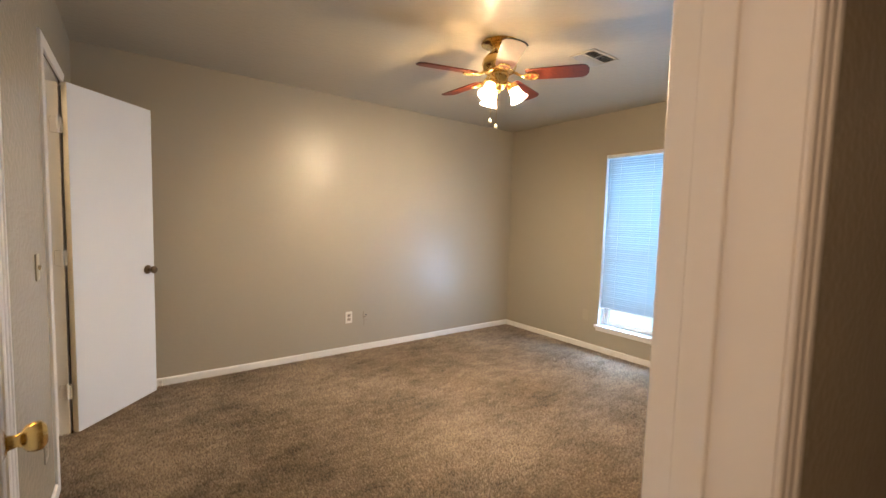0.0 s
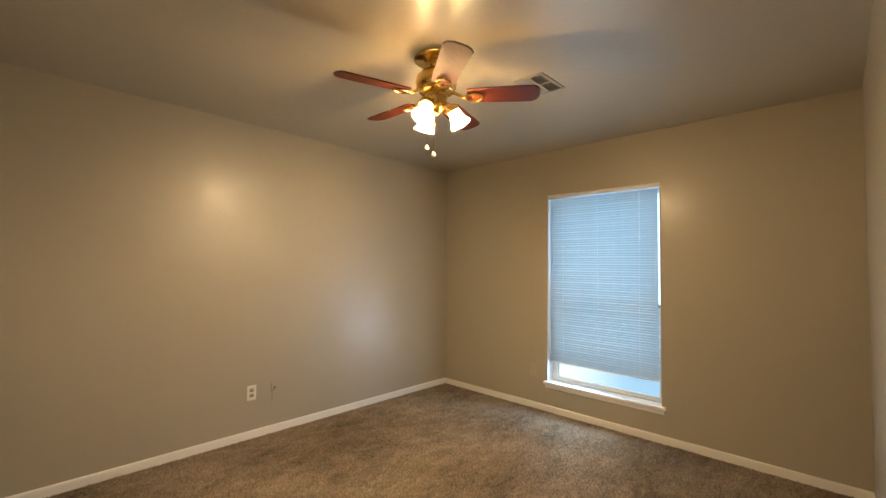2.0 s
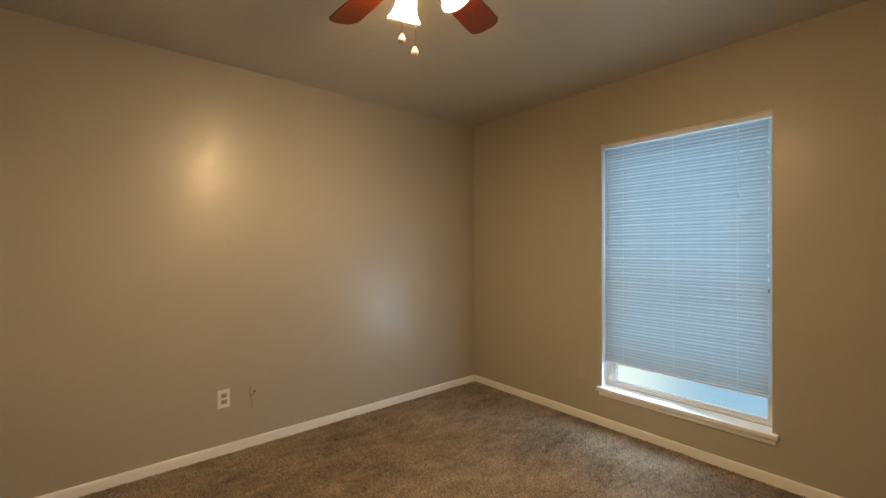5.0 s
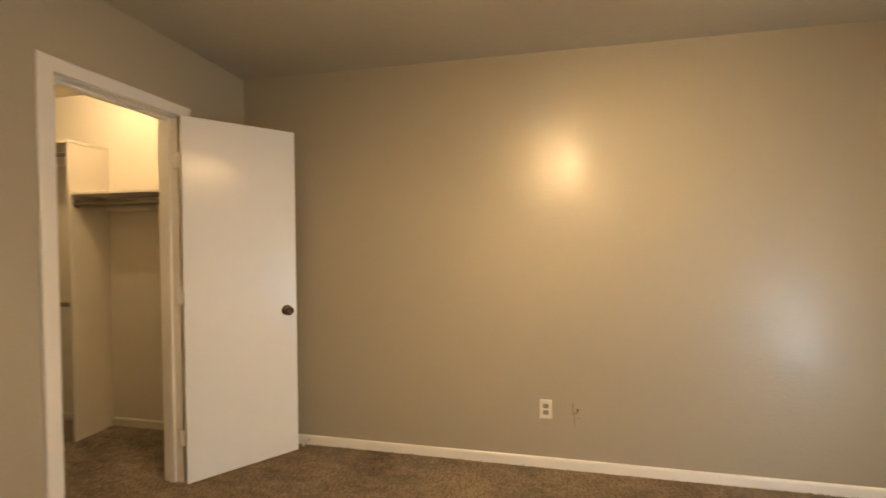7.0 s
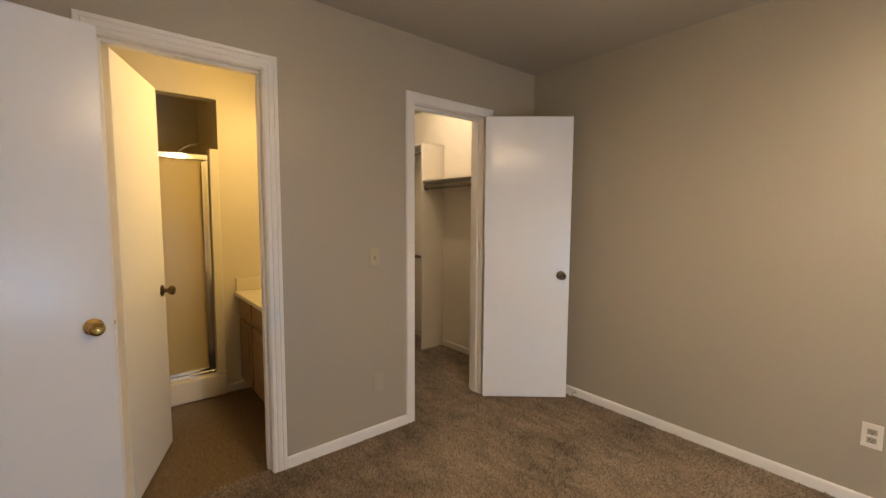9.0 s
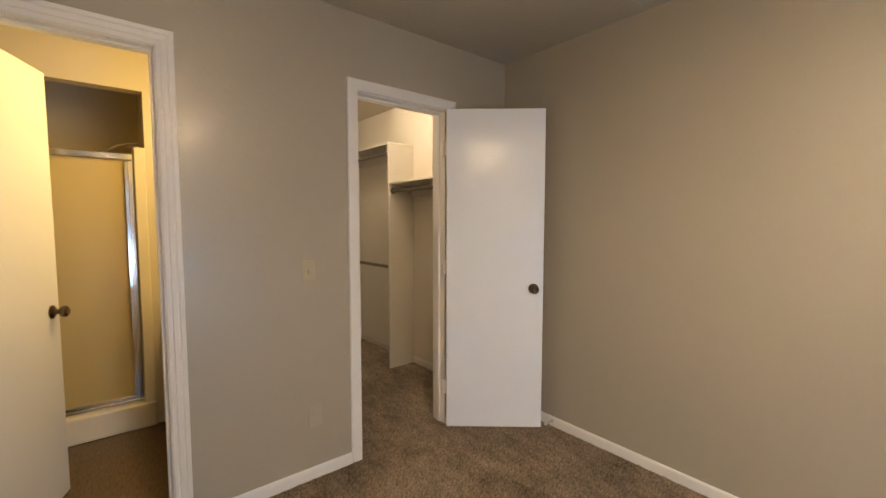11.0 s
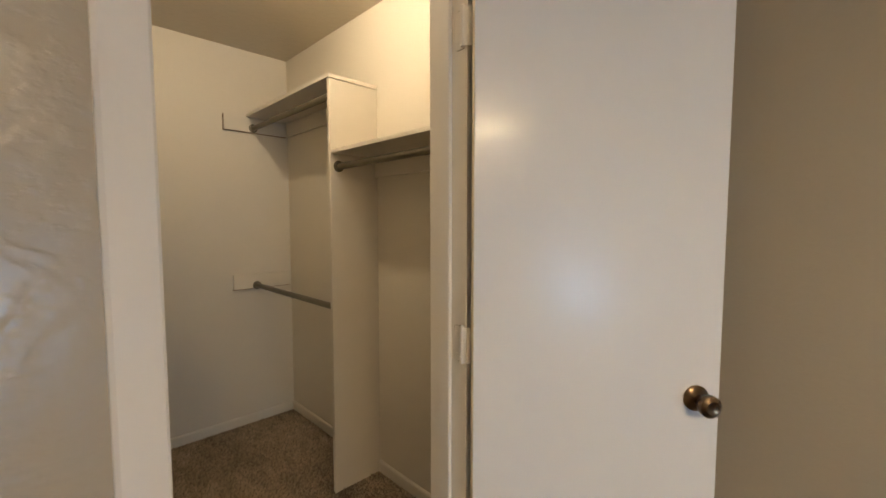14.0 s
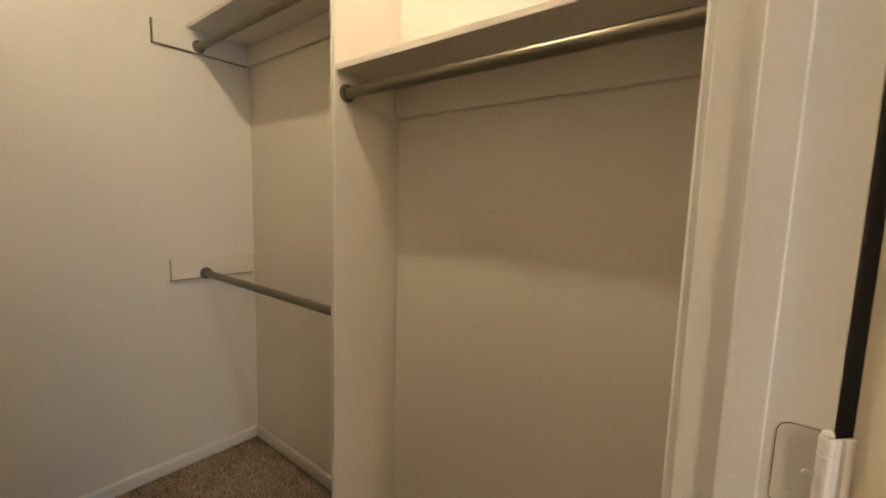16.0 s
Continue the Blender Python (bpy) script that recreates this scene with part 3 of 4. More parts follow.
for x, y, z0, z1 in ((-0.052, 0.014, 2.19, 1.968), (0.000, 0.016, 2.19, 1.944)):
    ch = bent_tube([(x, y, z0), (x + 0.003, y, (z0 + z1) / 2), (x, y, z1)], 0.0014, 6)
    c = part("pull_chain", ch, BRASS, fan, "thin brass pull chain", True)
    part("pull_knob", lathe([(0, 0.006), (0.004, 0.004), (0.009, -0.004), (0.0125, -0.016), (0.009, -0.024), (0, -0.026)], Matrix.Translation((x, y, z1)), 12), PULL, c, "cream pull knob", True)

# ---- ceiling register ----
vent = thing("ceiling_vent", pose(2.815, 2.482, H) @ Matrix.Scale(0.89, 4), "metal ceiling air register painted over in greige, dark slots", "air vent")
bm = boxes(((-0.157, -0.110, -0.007), (0.157, -0.088, -0.0005), 0.002), ((-0.157, 0.088, -0.007), (0.157, 0.110, -0.0005), 0.002),
           ((-0.157, -0.0875, -0.007), (-0.135, 0.0875, -0.0005), 0.002), ((0.135, -0.0875, -0.007), (0.157, 0.0875, -0.0005), 0.002),
           ((-0.1345, -0.006, -0.006), (0.1345, 0.006, -0.0008), 0.001), ((-0.006, -0.0875, -0.0062), (0.006, 0.0875, -0.0006), 0.001))
part("frame", bm, WALL_PLATE, vent)
# flat near-black sheet paints the shade of a duct that isn't modelled
part("backing", boxes(((-0.135, -0.088, -0.0012), (0.135, 0.088, -0.0004))), SLOT, vent, "near-black sheet for the shade in the duct")
for i in range(10):
    y = -0.080 + i * 0.0178
    s = boxes(((-0.134, -0.0075, -0.0006), (0.134, 0.0075, 0.0006)))
    s.transform(pose(0, y, -0.0055, 30 if i < 5 else -30, 0, 0))
    part("slat", s, WALL_PLATE, vent)

# ---- doors ----


def knob(bm, at, way, r=0.027):
    """A round door knob with its rosette, standing out along a direction."""
    return lathe([(0, 0), (0.032, 0), (0.032, 0.004), (0.026, 0.008), (0.013, 0.012), (0.011, 0.024), (0.014, 0.030), (r * 0.85, 0.036), (r, 0.046), (r * 0.96, 0.056),
                  (r * 0.6, 0.063), (r * 0.35, 0.061), (0, 0.060)], aim(at, way), 28, bm)


def door(name, m, width, height, knob_metal, label, knob_label, hinges, side, reach=0.0):
    """A flush slab from its hinge edge along x, 35 mm thick along y; side is the side of the hinge knuckles."""
    d = thing(name, m, label, "door", kind="structure")
    part("slab", box(bmesh.new(), (0.013, 0, 0.010), (width, 0.035, height), 0.0018, 2), DOOR, d)
    # cream tint puts the closet bulb's warm light into the edge colour
    part("hinge_edge", box(bmesh.new(), (0.0115, 0.0012, 0.011), (0.0128, 0.0338, height - 0.001), 0.0004), EDGE, d, "hinge edge tinted cream for warm bulb light")
    for y, w in ((0.0, -1), (0.035, 1)):
        part("door_knob", knob(bmesh.new(), (width - 0.062, y, 0.918), (0, w, 0)), knob_metal, d, knob_label, True)
    part("latch", boxes(((width - 0.0005, 0.006, 0.890), (width + 0.0015, 0.029, 0.946), 0.0005), ((width, 0.012, 0.912), (width + 0.009, 0.022, 0.926), 0.002)), knob_metal, d)
    for z in hinges:
        hy = (0.0 if side < 0 else 0.035) + side * reach
        hx = -0.0062 - 0.85 * reach
        hb = tube((hx, hy, z - 0.044), (hx, hy, z + 0.044), 0.0058, 12)
        for k in range(1, 5):
            lathe([(0.0058, -0.0006), (0.0064, 0), (0.0058, 0.0006)], Matrix.Translation((hx, hy, z - 0.044 + 0.0176 * k)), 12, hb)
        lathe([(0, 0), (0.0045, 0), (0.005, 0.003), (0.003, 0.006), (0, 0.007)], Matrix.Translation((hx, hy, z + 0.044)), 10, hb)
        box(hb, (0.0005, min(hy, 0.030), z - 0.044), (0.0120, max(min(hy, 0.035), 0.004), z + 0.044), 0.0004)
        if reach:
            box(hb, (hx + 0.003, 0.0335, z - 0.044), (0.0118, 0.0352, z + 0.044), 0.0004)
        part("hinge", hb, TRIM, d, "hinge painted over in white")
    return d


def turned(x, y, angle):
    return pose(x, y, 0, 0, 0, angle)


# closet door: knuckle on the far face, swung well open into the room
ang = math.degrees(math.atan2(4.415 - 3.932, 0.431 - 0.020))
door("door_1", turned(0.020, 3.932, ang), 0.626, 2.040, AGED, "white flush closet door standing open beside its doorway", "dark aged brass knob", (0.26, 1.05, 1.80), 1, 0.004)
# bathroom door: swung into the bathroom
door("door_2", turned(-0.0975, 1.872, 160.3), 0.616, 2.035, AGED, "white flush bathroom door standing half open", "aged brass knob", (0.25, 1.02, 1.78), 1)
# entry door: folded back towards the bathroom doorway; brass knobs
door("door_3", turned(0.255, 1.106, 101.4), 0.748, 2.035, BRASS, "white flush entry door standing open", "polished brass knob", (0.25, 1.02, 1.78), 1)
# leaves of the closet hinges on the jamb
for z in (0.26, 1.05, 1.80):
    lf = outline([(-0.042, -0.044), (-0.0185, -0.044), (-0.0185, 0.044), (-0.042, 0.044), (-0.048, 0.041), (-0.051, 0.035), (-0.051, -0.035), (-0.048, -0.041)], 0.0016)
    lf.transform(Matrix.Translation((0, CLOS_Y[1] - 0.0008, z)) @ pose(0, 0, 0, 90, 0, 0))
    for sx, sz in ((-0.040, 0.028), (-0.026, 0.0), (-0.040, -0.028)):
        lathe([(0, 0.0012), (0.003, 0.001), (0.0038, 0)], aim((sx, CLOS_Y[1] - 0.0016, z + sz), (0, -1, 0)), 10, lf)
    leaf = tagged(finish("hinge_leaf", lf, TRIM), "hinge leaf painted over in white on the jamb", "hinge", "closet hinge leaves")
    seam = outline([(-0.0422, -0.0449), (-0.0185, -0.0449), (-0.0185, 0.0449), (-0.0422, 0.0449), (-0.0486, 0.0417), (-0.0518, 0.0353), (-0.0518, -0.0353), (-0.0486, -0.0417)], 0.0010)
    seam.transform(Matrix.Translation((0, CLOS_Y[1] - 0.0004, z)) @ pose(0, 0, 0, 90, 0, 0))
    part("paint_seam", seam, SEAM, leaf, "dark crack in the paint round the leaf")

st = thing("door_stop", pose(0.455, 4.488, 0.038), "spring door stop on the baseboard behind the closet door", "door stop")
sp = bmesh.new()
bent_tube([(0.0055 * math.cos(i * 0.9), -0.006 - i * 0.0011, 0.0055 * math.sin(i * 0.9)) for i in range(54)], 0.0011, 5, sp)
part("spring", sp, STEEL, st, smooth=True)
part("base", lathe([(0, 0), (0.011, 0), (0.009, 0.006), (0, 0.007)], aim((0, 0, 0), (0, -1, 0)), 14), STEEL, st)
part("tip", lathe([(0, 0), (0.007, 0), (0.008, 0.010), (0.005, 0.014), (0, 0.014)], aim((0, -0.064, 0), (0, -1, 0)), 14), PLATE, st, "white rubber tip", True)

# ---- window and blind ----
w0, w1, z0, z1 = WIN
win = thing("window_1", pose(E, 0, 0), "white vinyl single-hung window in a drywall opening", "window", kind="structure")
fx0, fx1 = 0.090, 0.150
part("window_frame", boxes(((fx0, w0 + 0.001, z0 + 0.0155), (fx1, w0 + 0.020, z1 - 0.001), 0.002), ((fx0, w1 - 0.032, z0 + 0.0155), (fx1, w1 - 0.001, z1 - 0.001), 0.002),
                           ((fx0, w0 + 0.0205, z1 - 0.034), (fx1, w1 - 0.0325, z1 - 0.001), 0.002), ((fx0, w0 + 0.0205, z0 + 0.0155), (fx1, w1 - 0.0325, z0 + 0.028), 0.002)), VINYL, win)


def sash(za, zb, xa, xb):
    s = part("sash", boxes(((xa, w0 + 0.021, za), (xb, w0 + 0.042, zb), 0.002), ((xa, w1 - 0.062, za), (xb, w1 - 0.033, zb), 0.002),
                           ((xa, w0 + 0.0425, za), (xb, w1 - 0.0625, za + 0.022), 0.002), ((xa, w0 + 0.0425, zb - 0.030), (xb, w1 - 0.0625, zb), 0.002)), VINYL, win)
    p = part("pane", boxes((((xa + xb) / 2 - 0.002, w0 + 0.040, za + 0.020), ((xa + xb) / 2 + 0.002, w1 - 0.060, zb - 0.028))), PANE, s)
    p.visible_shadow = False


sash(z0 + 0.0285, 1.040, 0.094, 0.117)
sash(1.010, z1 - 0.0345, 0.120, 0.143)
part("latch", boxes(((0.084, w0 + 0.03, 1.028), (0.100, w0 + 0.075, 1.052), 0.004), ((0.074, w0 + 0.045, 1.036), (0.086, w0 + 0.060, 1.048), 0.003)), SLOT, win, "dark sash latch")
part("window_sill", box(bmesh.new(), (-0.032, w0 - 0.030, z0 - 0.014), (0.0895, w1 + 0.030, z0 + 0.014), 0.006, 3), TRIM, win, "white painted wooden sill board")
part("apron", box(bmesh.new(), (-0.014, w0 - 0.018, z0 - 0.046), (-0.0005, w1 + 0.018, z0 - 0.0145), 0.003, 2), TRIM, win, "white painted apron board")
part("lining", boxes(((0.0005, w0 - 0.001, z0 + 0.015), (0.0895, w0 + 0.003, z1), 0.0), ((0.0005, w1 - 0.003, z0 + 0.015), (0.0895, w1 + 0.001, z1), 0.0), ((0.0005, w0 + 0.0035, z1 - 0.003), (0.0895, w1 - 0.0035, z1 + 0.001), 0.0)), TRIM, win)

bx = E + 0.026
blind = thing("window_blind", pose(bx, 0, 0), "lowered white vinyl mini blind in the window opening", "window blind")
b0, b1, BOT = w0 + 0.021, w1 - 0.014, 0.462
part("headrail", boxes(((-0.016, b0 - 0.024, z1 - 0.034), (0.016, b1 + 0.010, z1 - 0.004), 0.002)), VINYL, blind)
part("bottom_rail", box(bmesh.new(), (-0.012, b0, BOT), (0.012, b1, BOT + 0.011), 0.003, 2), VINYL, blind)
slat_bm = bmesh.new()
ns = 6
prof = [(0.0125 * (2 * i / ns - 1), 0.0018 * (1 - (2 * i / ns - 1) ** 2)) for i in range(ns + 1)]
cols = []
for y in (b0, b1):
    cols.append([slat_bm.verts.new((px * math.cos(radians(76)) - pz * math.sin(radians(76)), y, px * math.sin(radians(76)) + pz * math.cos(radians(76)))) for px, pz in prof])
for i in range(ns):
    slat_bm.faces.new((cols[0][i], cols[0][i + 1], cols[1][i + 1], cols[1][i]))
PITCH = 0.0206
count = int((z1 - 0.045 - BOT - 0.018) / PITCH)
first = part("slat", slat_bm, SLAT, blind, smooth=True)
first.location = (0, 0, BOT + 0.022)
for i in range(1, count + 1):
    s = bpy.data.objects.new("slat", first.data)
    scene.collection.objects.link(s)
    s.parent = blind
    s.location = (0.0006 * math.sin(3.1 * i), 0.0012 * math.sin(1.7 * i), BOT + 0.022 + i * PITCH)
    s.rotation_euler = (0.0005 * math.sin(2.3 * i), radians(0.7 * math.sin(1.3 * i)), 0)
for y in (b0 + 0.14, (b0 + b1) / 2 + 0.01, b1 - 0.14):
    part("ladder_cord", bent_tube([(-0.0135, y, BOT + 0.005), (-0.0138, y, 1.2), (-0.0135, y, z1 - 0.03)], 0.0008, 5), PLATE, blind)
part("tilt_wand", bent_tube([(-0.020, b1 - 0.035, z1 - 0.03), (-0.022, b1 - 0.036, 1.7), (-0.021, b1 - 0.037, 1.30)], 0.0035, 6), PANE, blind, "clear plastic tilt wand")
cord = bent_tube([(-0.021, b0 + 0.135, z1 - 0.03), (-0.021, b0 + 0.134, 1.60)], 0.001, 5)
lathe([(0, 0), (0.004, -0.004), (0.006, -0.030), (0, -0.034)], Matrix.Translation((-0.021, b0 + 0.134, 1.60)), 8, cord)
part("lift_cord", cord, VINYL, blind)

# ---- outlets, switch, wall scars ----


def outlet(x, y, z, m, label, plate_mat, slot_mat):
    o = thing("wall_outlet", Matrix.Translation((x, y, z)) @ m, label, "outlet")
    part("plate", box(bmesh.new(), (-0.035, -0.0055, -0.057), (0.035, 0.0, 0.057), 0.0028, 2), plate_mat, o)
    for dz in (-0.0195, 0.0195):
        r = part("receptacle", box(bmesh.new(), (-0.0165, -0.0075, dz - 0.0135), (0.0165, -0.005, dz + 0.0135), 0.0012, 1), RECEPT if plate_mat is PLATE else plate_mat, o)
        part("slots", boxes(((-0.0078, -0.0079, dz - 0.002), (-0.0056, -0.0070, dz + 0.0075)), ((0.0052, -0.0079, dz - 0.001), (0.0074, -0.0070, dz + 0.0065)), ((-0.0028, -0.0079, dz - 0.0095), (0.0028, -0.0070, dz - 0.0045))), slot_mat, r)
    part("screw", lathe([(0, 0.0012), (0.0028, 0.001), (0.0033, 0)], aim((0, -0.0055, 0), (0, -1, 0)), 10), STEEL if plate_mat is PLATE else plate_mat, o)


outlet(1.978, 4.5, 0.351, pose(0, 0, 0), "ivory duplex outlet low on the wall", PLATE, SLOT)
outlet(E, 3.339, 0.362, pose(0, 0, 0, 0, 0, -90), "outlet painted over in wall colour beside the window", WALL_PLATE, WALL_PLATE)
outlet(0.0, 3.075, 0.335, pose(0, 0, 0, 0, 0, 90), "outlet painted over in wall colour near the closet", WALL_PLATE, PAINTED_PLATE)
sw = thing("light_switch", Matrix.Translation((0, 3.056, 1.096)) @ pose(0, 0, 0, 0, 0, 90) @ Matrix.Scale(0.94, 4), "yellowed toggle light switch beside the closet doorway", "light switch")
part("plate", box(bmesh.new(), (-0.035, -0.0055, -0.057), (0.035, 0.0, 0.057), 0.0028, 2), PAINTED_PLATE, sw)
tg = box(bmesh.new(), (-0.0045, -0.016, -0.010), (0.0045, -0.004, 0.010), 0.002, 2)
tg.transform(pose(0, 0, 0, 14, 0, 0))
part("toggle", tg, PAINTED_PLATE, sw)
for dz in (-0.03, 0.03):
    part("screw", lathe([(0, 0.0012), (0.0028, 0.001), (0.0033, 0)], aim((0, -0.0055, dz), (0, -1, 0)), 10), PAINTED_PLATE, sw)
scar = thing("cable_stub", pose(2.150, 4.5, 0.335), "cut coaxial cable stub with scuffed paint on the wall", "cable")
SCUFF = mat("scuffed_paint", (0.27, 0.215, 0.16), 0.7, var=0.3, scale=60)
part("connector", lathe([(0, 0), (0.006, 0), (0.006, 0.010), (0.004, 0.012), (0.002, 0.020), (0, 0.020)], aim((0.008, 0, 0.022), (0, -1, 0)), 10), SLOT, scar, "dark cable connector")
part("scuff", boxes(((-0.022, -0.0014, -0.012), (-0.014, 0, 0.060), 0.0005), ((-0.012, -0.0012, -0.085), (-0.006, 0, 0.008), 0.0004), ((-0.006, -0.0016, -0.002), (0.012, 0, 0.010), 0.0005),
                    ((0.010, -0.0013, -0.030), (0.022, 0, -0.024), 0.0004)), SCUFF, scar, "brown scuffed paint")

# ---- closet ----
sh1 = thing("upper_shelf", pose(0, 0, 0), "white painted closet shelf above the double rods", "shelf", "closet shelves")
part("board", box(bmesh.new(), (-2.169, 4.222, 2.020), (-1.1160, 4.499, 2.039), 0.002, 2), SHELFP, sh1)
part("cleat", boxes(((-2.169, 4.088, 1.925), (-2.151, 4.4805, 2.0195), 0.0015)), CLOSET, sh1, "painted cleat board on the end wall")
# brown strips paint in the shadow under and beside the cleat
part("shadow_strip", boxes(((-2.1695, 4.086, 1.9215), (-2.1515, 4.481, 1.9248)), ((-2.1695, 4.0835, 1.9215), (-2.1515, 4.0858, 2.0190))), CLEAT_SHADE, sh1, "brown strip painted as the cleat's shadow line")
part("cleat", boxes(((-2.1505, 4.481, 1.925), (-1.141, 4.499, 2.0195), 0.0015)), CLOSET, sh1)
sh2 = thing("lower_shelf", pose(0, 0, 0), "white painted closet shelf above the single rod", "shelf", "closet shelves")
part("board", box(bmesh.new(), (-1.1205, 4.234, 1.672), (-0.1355, 4.499, 1.691), 0.002, 2), SHELFP, sh2)
part("cleat", boxes(((-1.1205, 4.481, 1.575), (-0.1355, 4.499, 1.6715), 0.0015)), CLOSET, sh2)
div = thing("divider_panel", pose(-1.13, 0, 0), "tall white painted panel between the closet bays", "panel")
part("board", box(bmesh.new(), (-0.0095, 4.236, 0.002), (0.0095, 4.499, 2.0195), 0.0015, 2), SHELFP, div)
part("edge_strip", box(bmesh.new(), (-0.0105, 4.228, 0.002), (0.0105, 4.2358, 2.0195), 0.002, 2), SHELFP, div, "thickly painted front edge strip")
for nm, xa, xb, y, z, lab in (("closet_rod", -2.150, -1.141, 4.262, 1.951, "grey metal closet rod under the upper shelf"),
                              ("closet_rod", -2.150, -1.141, 4.258, 0.930, "grey metal closet rod at waist height"),
                              ("closet_rod", -1.119, -0.136, 4.272, 1.613, "grey metal closet rod under the lower shelf")):
    r = thing(nm, pose(0, y, z), lab, "closet rod", "closet rods")
    part("bar", tube((xa + 0.002, 0, 0), (xb - 0.002, 0, 0), 0.0160, 20), ROD, r, smooth=True)
    for x, wy in ((xa, 1), (xb, -1)):
        part("socket", lathe([(0, 0), (0.027, 0), (0.027, 0.003), (0.022, 0.005), (0.022, 0.014), (0.0172, 0.014), (0.0172, 0.006), (0, 0.006)], aim((x, 0, 0), (wy, 0, 0)), 20), ROD, r, "grey rod socket", True)
    if z < 1:
        part("cleat", boxes(((-2.169, 4.114 - y, 0.912 - z), (-2.151, 4.4805 - y, 1.007 - z), 0.0015)), CLOSET, r, "painted cleat board on the end wall")
        # brown strip paints in the shadow under this cleat
        part("shadow_strip", boxes(((-2.1695, 4.112 - y, 0.9085 - z), (-2.1515, 4.481 - y, 0.9118 - z))), CLEAT_SHADE, r, "brown strip painted as the cleat's shadow line")
lamp = thing("closet_lamp", pose(-0.81, 3.885, H), "bare lit bulb in a white porcelain ceiling holder", "ceiling lamp")
part("holder", lathe([(0, -0.0005), (0.052, -0.0005), (0.055, -0.008), (0.040, -0.018), (0.024, -0.024), (0.021, -0.030), (0, -0.030)], seg=24), PLATE, lamp, smooth=True)
part("bulb", lathe([(0, -0.0305), (0.010, -0.0305), (0.012, -0.040), (0.020, -0.056), (0.022, -0.068), (0.017, -0.082), (0, -0.090)], seg=18), BULB2, lamp, "lit bulb", True)

# ---- bathroom ----
X = -1.24
stall = thing("shower_stall", pose(0, 0, 0), "cream acrylic shower stall set in an alcove", "shower")
part("pan", box(bmesh.new(), (-2.165, 1.645, 0.0), (X - 0.101, 2.482, 0.06), 0.01, 2), ACRYLIC, stall)
part("curb", box(bmesh.new(), (X - 0.100, 1.641, 0.0), (X + 0.030, 2.4865, 0.160), 0.010, 3), ACRYLIC, stall, "cream shower curb")
part("surround_panel", box(bmesh.new(), (-2.165, 2.490, 0.06), (X - 0.101, 2.510, 1.82), 0.004), ACRYLIC, stall)
part("surround_panel", box(bmesh.new(), (-2.168, 1.645, 0.06), (-2.150, 2.489, 1.82), 0.004), ACRYLIC, stall)
part("surround_panel", box(bmesh.new(), (-2.165, 1.620, 0.06), (X - 0.101, 1.640, 1.82), 0.004), ACRYLIC, stall)
part("side_flange", box(bmesh.new(), (X - 0.099, 2.428, 0.1605), (X + 0.006, 2.4868, 1.812), 0.006, 2), ACRYLIC, stall, "cream surround edge strip")
tagged(finish("wall_shower_side", boxes(((-2.17, 2.511, -0.1), (X - 0.1005, 2.56, H)), ((-2.17, 1.56, -0.1), (X - 0.1005, 1.619, H))), BATHP), "cream painted shower side walls", "wall", kind="structure")
sd = thing("shower_door", pose(X - 0.035, 0, 0), "chrome-framed shower door with tan obscure glass", "shower door")
part("top_rail", box(bmesh.new(), (-0.022, 1.66, 1.728), (0.022, 2.424, 1.768), 0.004, 2), CHROME, sd)
part("bottom_rail", boxes(((-0.022, 1.66, 0.161), (0.022, 2.424, 0.190), 0.003), ((-0.010, 1.66, 0.1905), (0.010, 2.424, 0.212), 0.003)), CHROME, sd)
part("stile", boxes(((-0.018, 2.394, 0.1905), (0.018, 2.4235, 1.7275), 0.004), ((0.0185, 2.378, 0.2), (0.024, 2.398, 1.72), 0.002)), CHROME, sd)
part("stile", box(bmesh.new(), (-0.018, 1.66, 0.2125), (0.018, 1.688, 1.7275), 0.004), CHROME, sd)
part("glass_panel", boxes(((-0.003, 1.6885, 0.2125), (0.003, 2.3935, 1.7275))), OBSCURE, sd, "tan obscure glass")
part("pull_handle", box(bmesh.new(), (0.0245, 2.384, 0.86), (0.040, 2.396, 0.93), 0.004, 2), CHROME, sd)
hd = thing("showerhead", pose(-1.75, 2.49, 1.93), "chrome shower head on a bent arm", "shower head")
part("arm", bent_tube([(0, -0.001, -0.02), (0, -0.06, -0.022), (0, -0.13, -0.045), (0, -0.17, -0.075)], 0.009, 10), CHROME, hd, smooth=True)
part("head", lathe([(0, 0), (0.012, 0), (0.016, 0.02), (0.034, 0.045), (0.032, 0.052), (0, 0.052)], aim((0, -0.17, -0.075), (0, -0.55, -0.83)), 20), CHROME, hd, smooth=True)

van = thing("vanity_cabinet", pose(0, 0, 0), "brown stained oak vanity with drawers and doors", "vanity")
VY = 2.600
part("body", boxes(((X + 0.004, VY, 0.095), (-0.121, 3.148, 0.735), 0.002), ((X + 0.006, VY + 0.06, 0.0), (-0.123, 3.146, 0.0945))), OAK, van)
for x0 in (X + 0.03, X + 0.39, X + 0.75):
    part("drawer_front", box(bmesh.new(), (x0, VY - 0.018, 0.590), (x0 + 0.33, VY - 0.0005, 0.715), 0.006, 2), OAK, van)
    dr = part("cabinet_door", box(bmesh.new(), (x0, VY - 0.018, 0.115), (x0 + 0.33, VY - 0.0005, 0.565), 0.006, 2), OAK, van)
    part("raised_panel", box(bmesh.new(), (x0 + 0.055, VY - 0.024, 0.170), (x0 + 0.275, VY - 0.0175, 0.510), 0.005, 2), OAK, dr)
top = thing("countertop", pose(0, 0, 0), "cream cultured marble vanity top with splashes", "countertop")
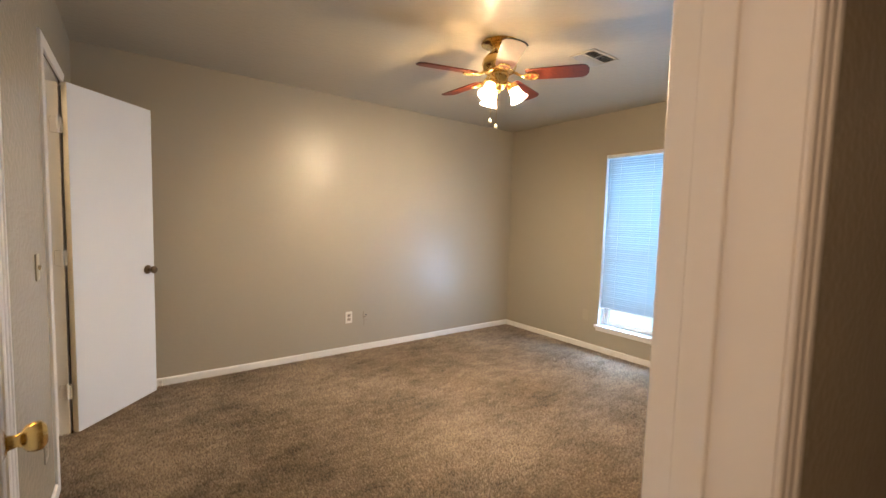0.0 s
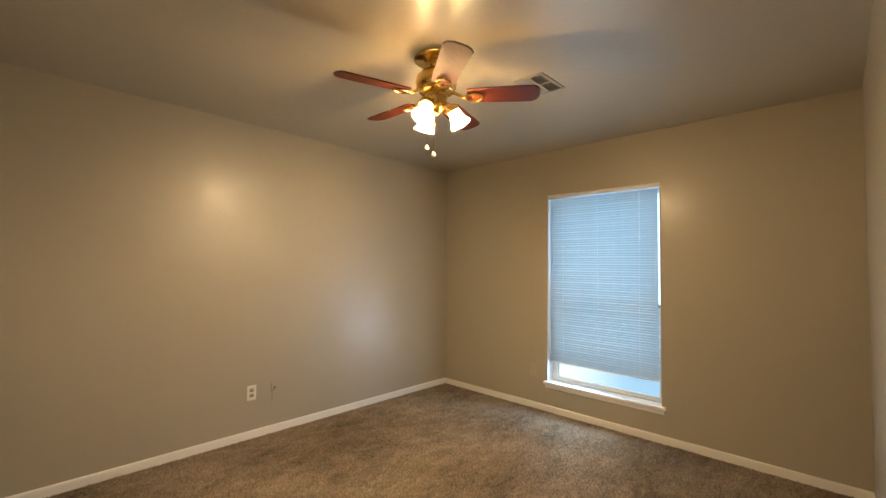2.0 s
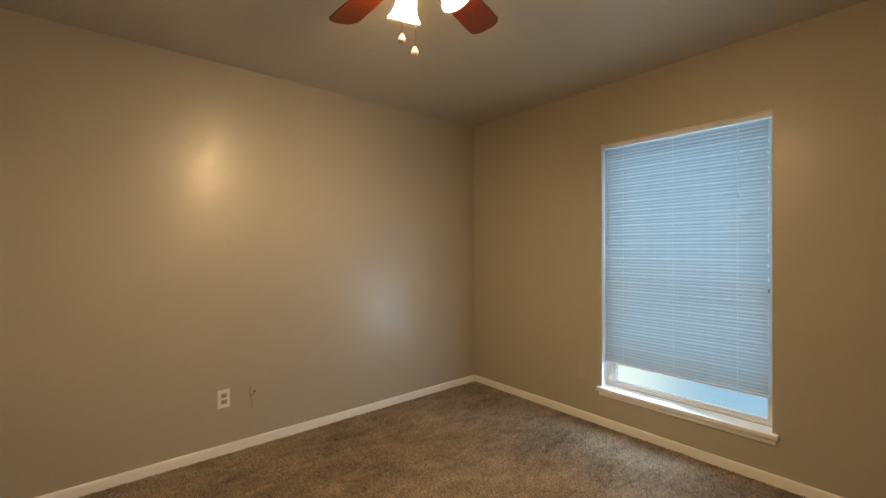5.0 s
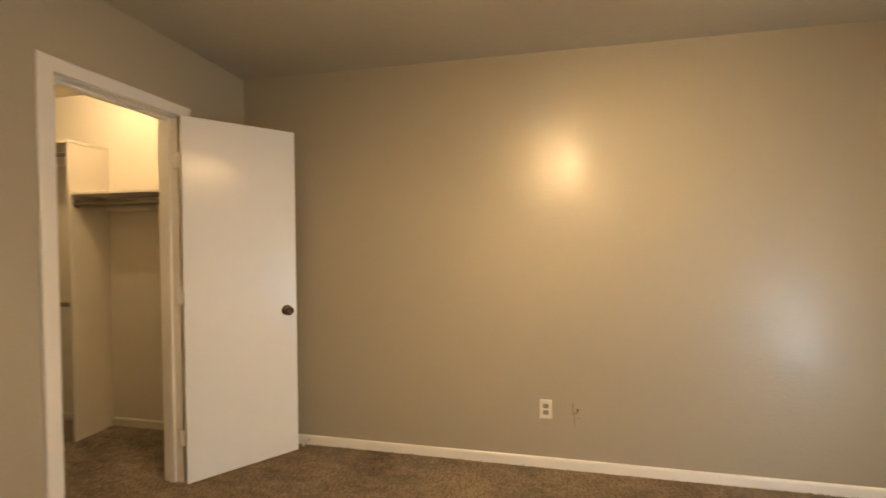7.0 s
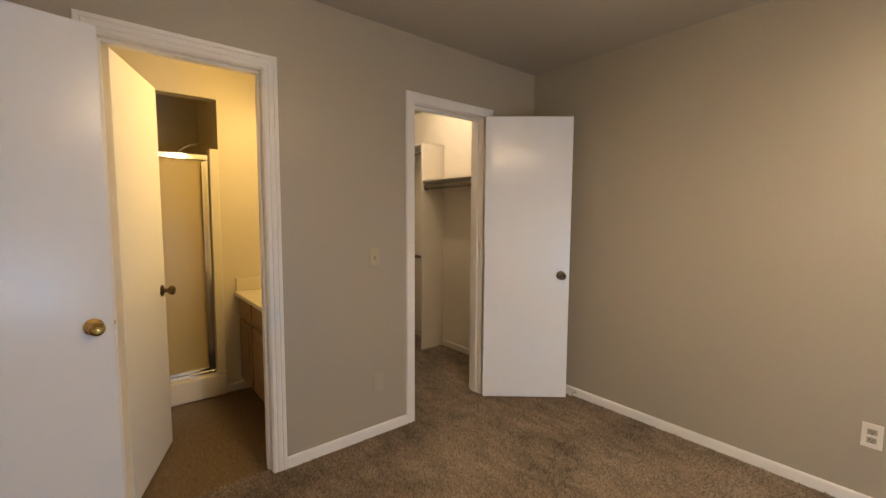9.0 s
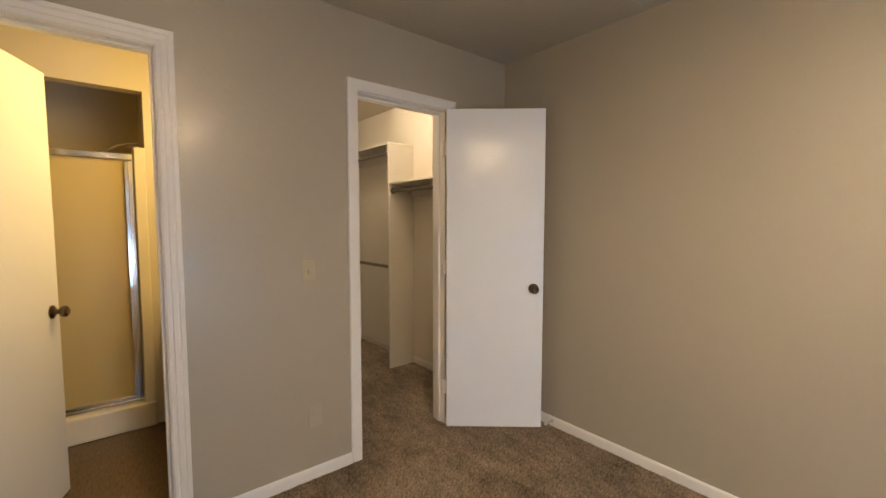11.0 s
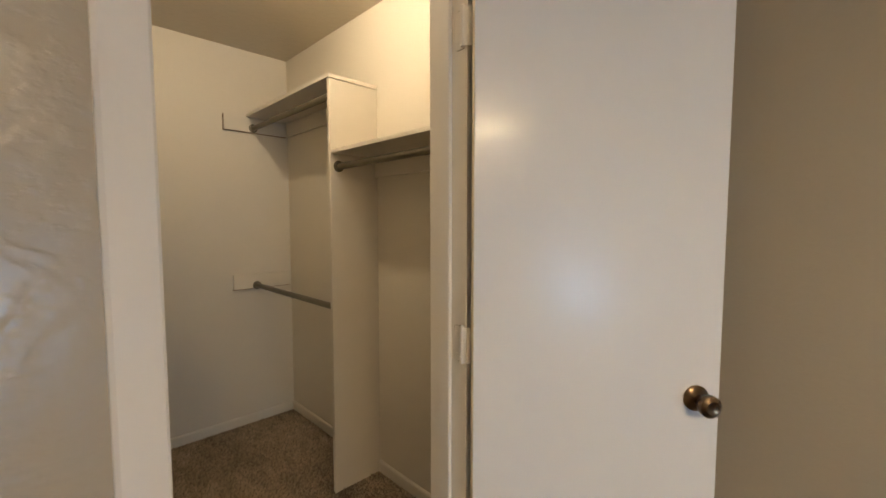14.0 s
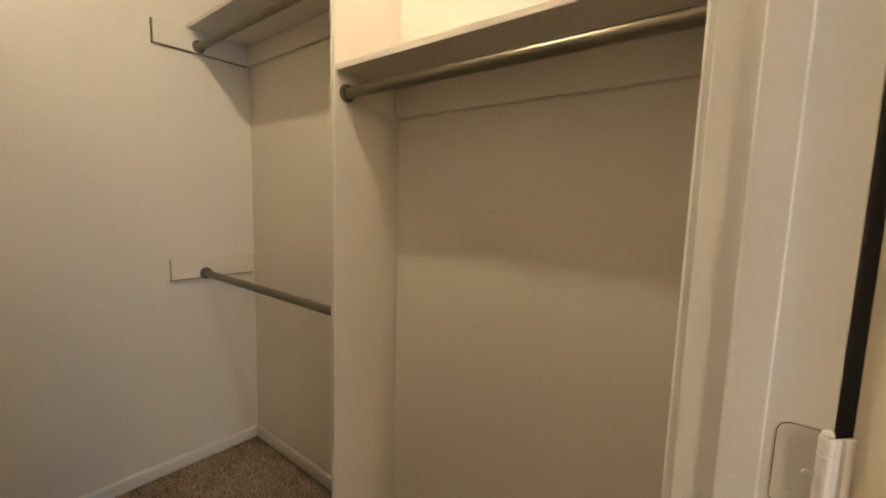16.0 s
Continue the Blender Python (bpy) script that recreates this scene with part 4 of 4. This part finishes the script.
part("slab", box(bmesh.new(), (X + 0.001, 2.560, 0.7355), (-0.118, 3.148, 0.768), 0.006, 3), MARBLE, top)
part("side_splash", box(bmesh.new(), (X + 0.001, 2.572, 0.7685), (X + 0.020, 3.128, 0.866), 0.004, 2), MARBLE, top)
part("back_splash", box(bmesh.new(), (X + 0.001, 3.129, 0.7685), (-0.118, 3.148, 0.866), 0.004, 2), MARBLE, top)

# ---- outside ----
tagged(finish("ground", boxes(((4.4, -300, -0.45), (600, 300, -0.35))), SOIL), "pale dry ground outside the window", "ground", kind="structure")

HAZE = glow("bright_daylight", (0.42, 0.76, 1.0), 1.0)
hn = HAZE.node_tree
spread = hn.nodes.new("ShaderNodeSeparateXYZ")
hn.links.new(hn.nodes.new("ShaderNodeTexCoord").outputs["Object"], spread.inputs[0])
span = hn.nodes.new("ShaderNodeMapRange")
span.interpolation_type = "SMOOTHSTEP"
span.inputs["From Min"].default_value, span.inputs["From Max"].default_value = 2.9, 3.8
hn.links.new(spread.outputs["Y"], span.inputs["Value"])
tone = hn.nodes.new("ShaderNodeValToRGB")
tone.color_ramp.elements[0].color, tone.color_ramp.elements[1].color = (0.16, 0.42, 0.70, 1), (0.75, 0.98, 1.0, 1)
hn.links.new(span.outputs[0], tone.inputs["Fac"])
hn.links.new(tone.outputs["Color"], hn.nodes["Principled BSDF"].inputs["Emission Color"])
tagged(finish("backdrop", boxes(((5.6, -3.0, -0.352), (5.7, 8.0, 2.7))), HAZE), "pale glaring daylight beyond the window", "backdrop", kind="structure")

# ---- carpet pile ----


def pile(name, x0, x1, y0, y1, step, seed):
    """Short leaning tufts of cut pile, in one mesh."""
    rng = np.random.default_rng(seed)
    nx, ny = math.ceil((x1 - x0) / step), math.ceil((y1 - y0) / step)
    gx, gy = np.meshgrid(x0 + (np.arange(nx) + 0.5) * step, y0 + (np.arange(ny) + 0.5) * step)
    n = nx * ny
    cx = gx.ravel() + rng.uniform(-0.45, 0.45, n) * step
    cy = gy.ravel() + rng.uniform(-0.45, 0.45, n) * step
    # the nap leans in slowly changing directions, as feet and the cleaner left it
    lean = 2.2 * np.sin(1.9 * cx + 0.8 * np.sin(1.3 * cy)) + 1.7 * np.sin(2.3 * cy + cx) + rng.normal(0, 0.9, n)
    h = 0.008 + 0.008 * rng.random(n)
    r = step * (0.50 + 0.28 * rng.random(n))
    ph = rng.uniform(0, 6.28, n)
    verts = np.zeros((n, 4, 3))
    for k in range(3):
        verts[:, k, 0] = cx + r * np.cos(ph + 2.0944 * k)
        verts[:, k, 1] = cy + r * np.sin(ph + 2.0944 * k)
        verts[:, k, 2] = 0.0005
    verts[:, 3, 0] = cx + 0.007 * np.cos(lean)
    verts[:, 3, 1] = cy + 0.007 * np.sin(lean)
    verts[:, 3, 2] = h
    base = (np.arange(n) * 4)[:, None]
    faces = np.concatenate([base + np.array(t) for t in ((0, 1, 3), (1, 2, 3), (2, 0, 3))])
    me = bpy.data.meshes.new(name)
    me.vertices.add(4 * n)
    me.vertices.foreach_set("co", verts.reshape(-1))
    me.loops.add(9 * n)
    me.loops.foreach_set("vertex_index", faces.reshape(-1).astype(np.int32))
    me.polygons.add(3 * n)
    me.polygons.foreach_set("loop_start", np.arange(0, 9 * n, 3, dtype=np.int32))
    me.update(calc_edges=True)
    me.validate()
    me.materials.append(PILE)
    ob = new(name, me)
    return tagged(ob, "short brown taupe cut pile of the carpet", "carpet pile", kind="stuff")


pile("carpet_pile", 0.014, E - 0.014, 1.096, 4.486, 0.0105, 3)
pile("carpet_pile", -2.156, -0.05, 3.26, 4.486, 0.0115, 4)
pile("carpet_pile", -0.062, 0.026, 3.347, 3.962, 0.0115, 5)
pile("carpet_pile", -0.050, 0.026, 1.854, 2.446, 0.0115, 6)
pile("carpet_pile", 0.25, 0.97, 0.40, 1.096, 0.0110, 7)
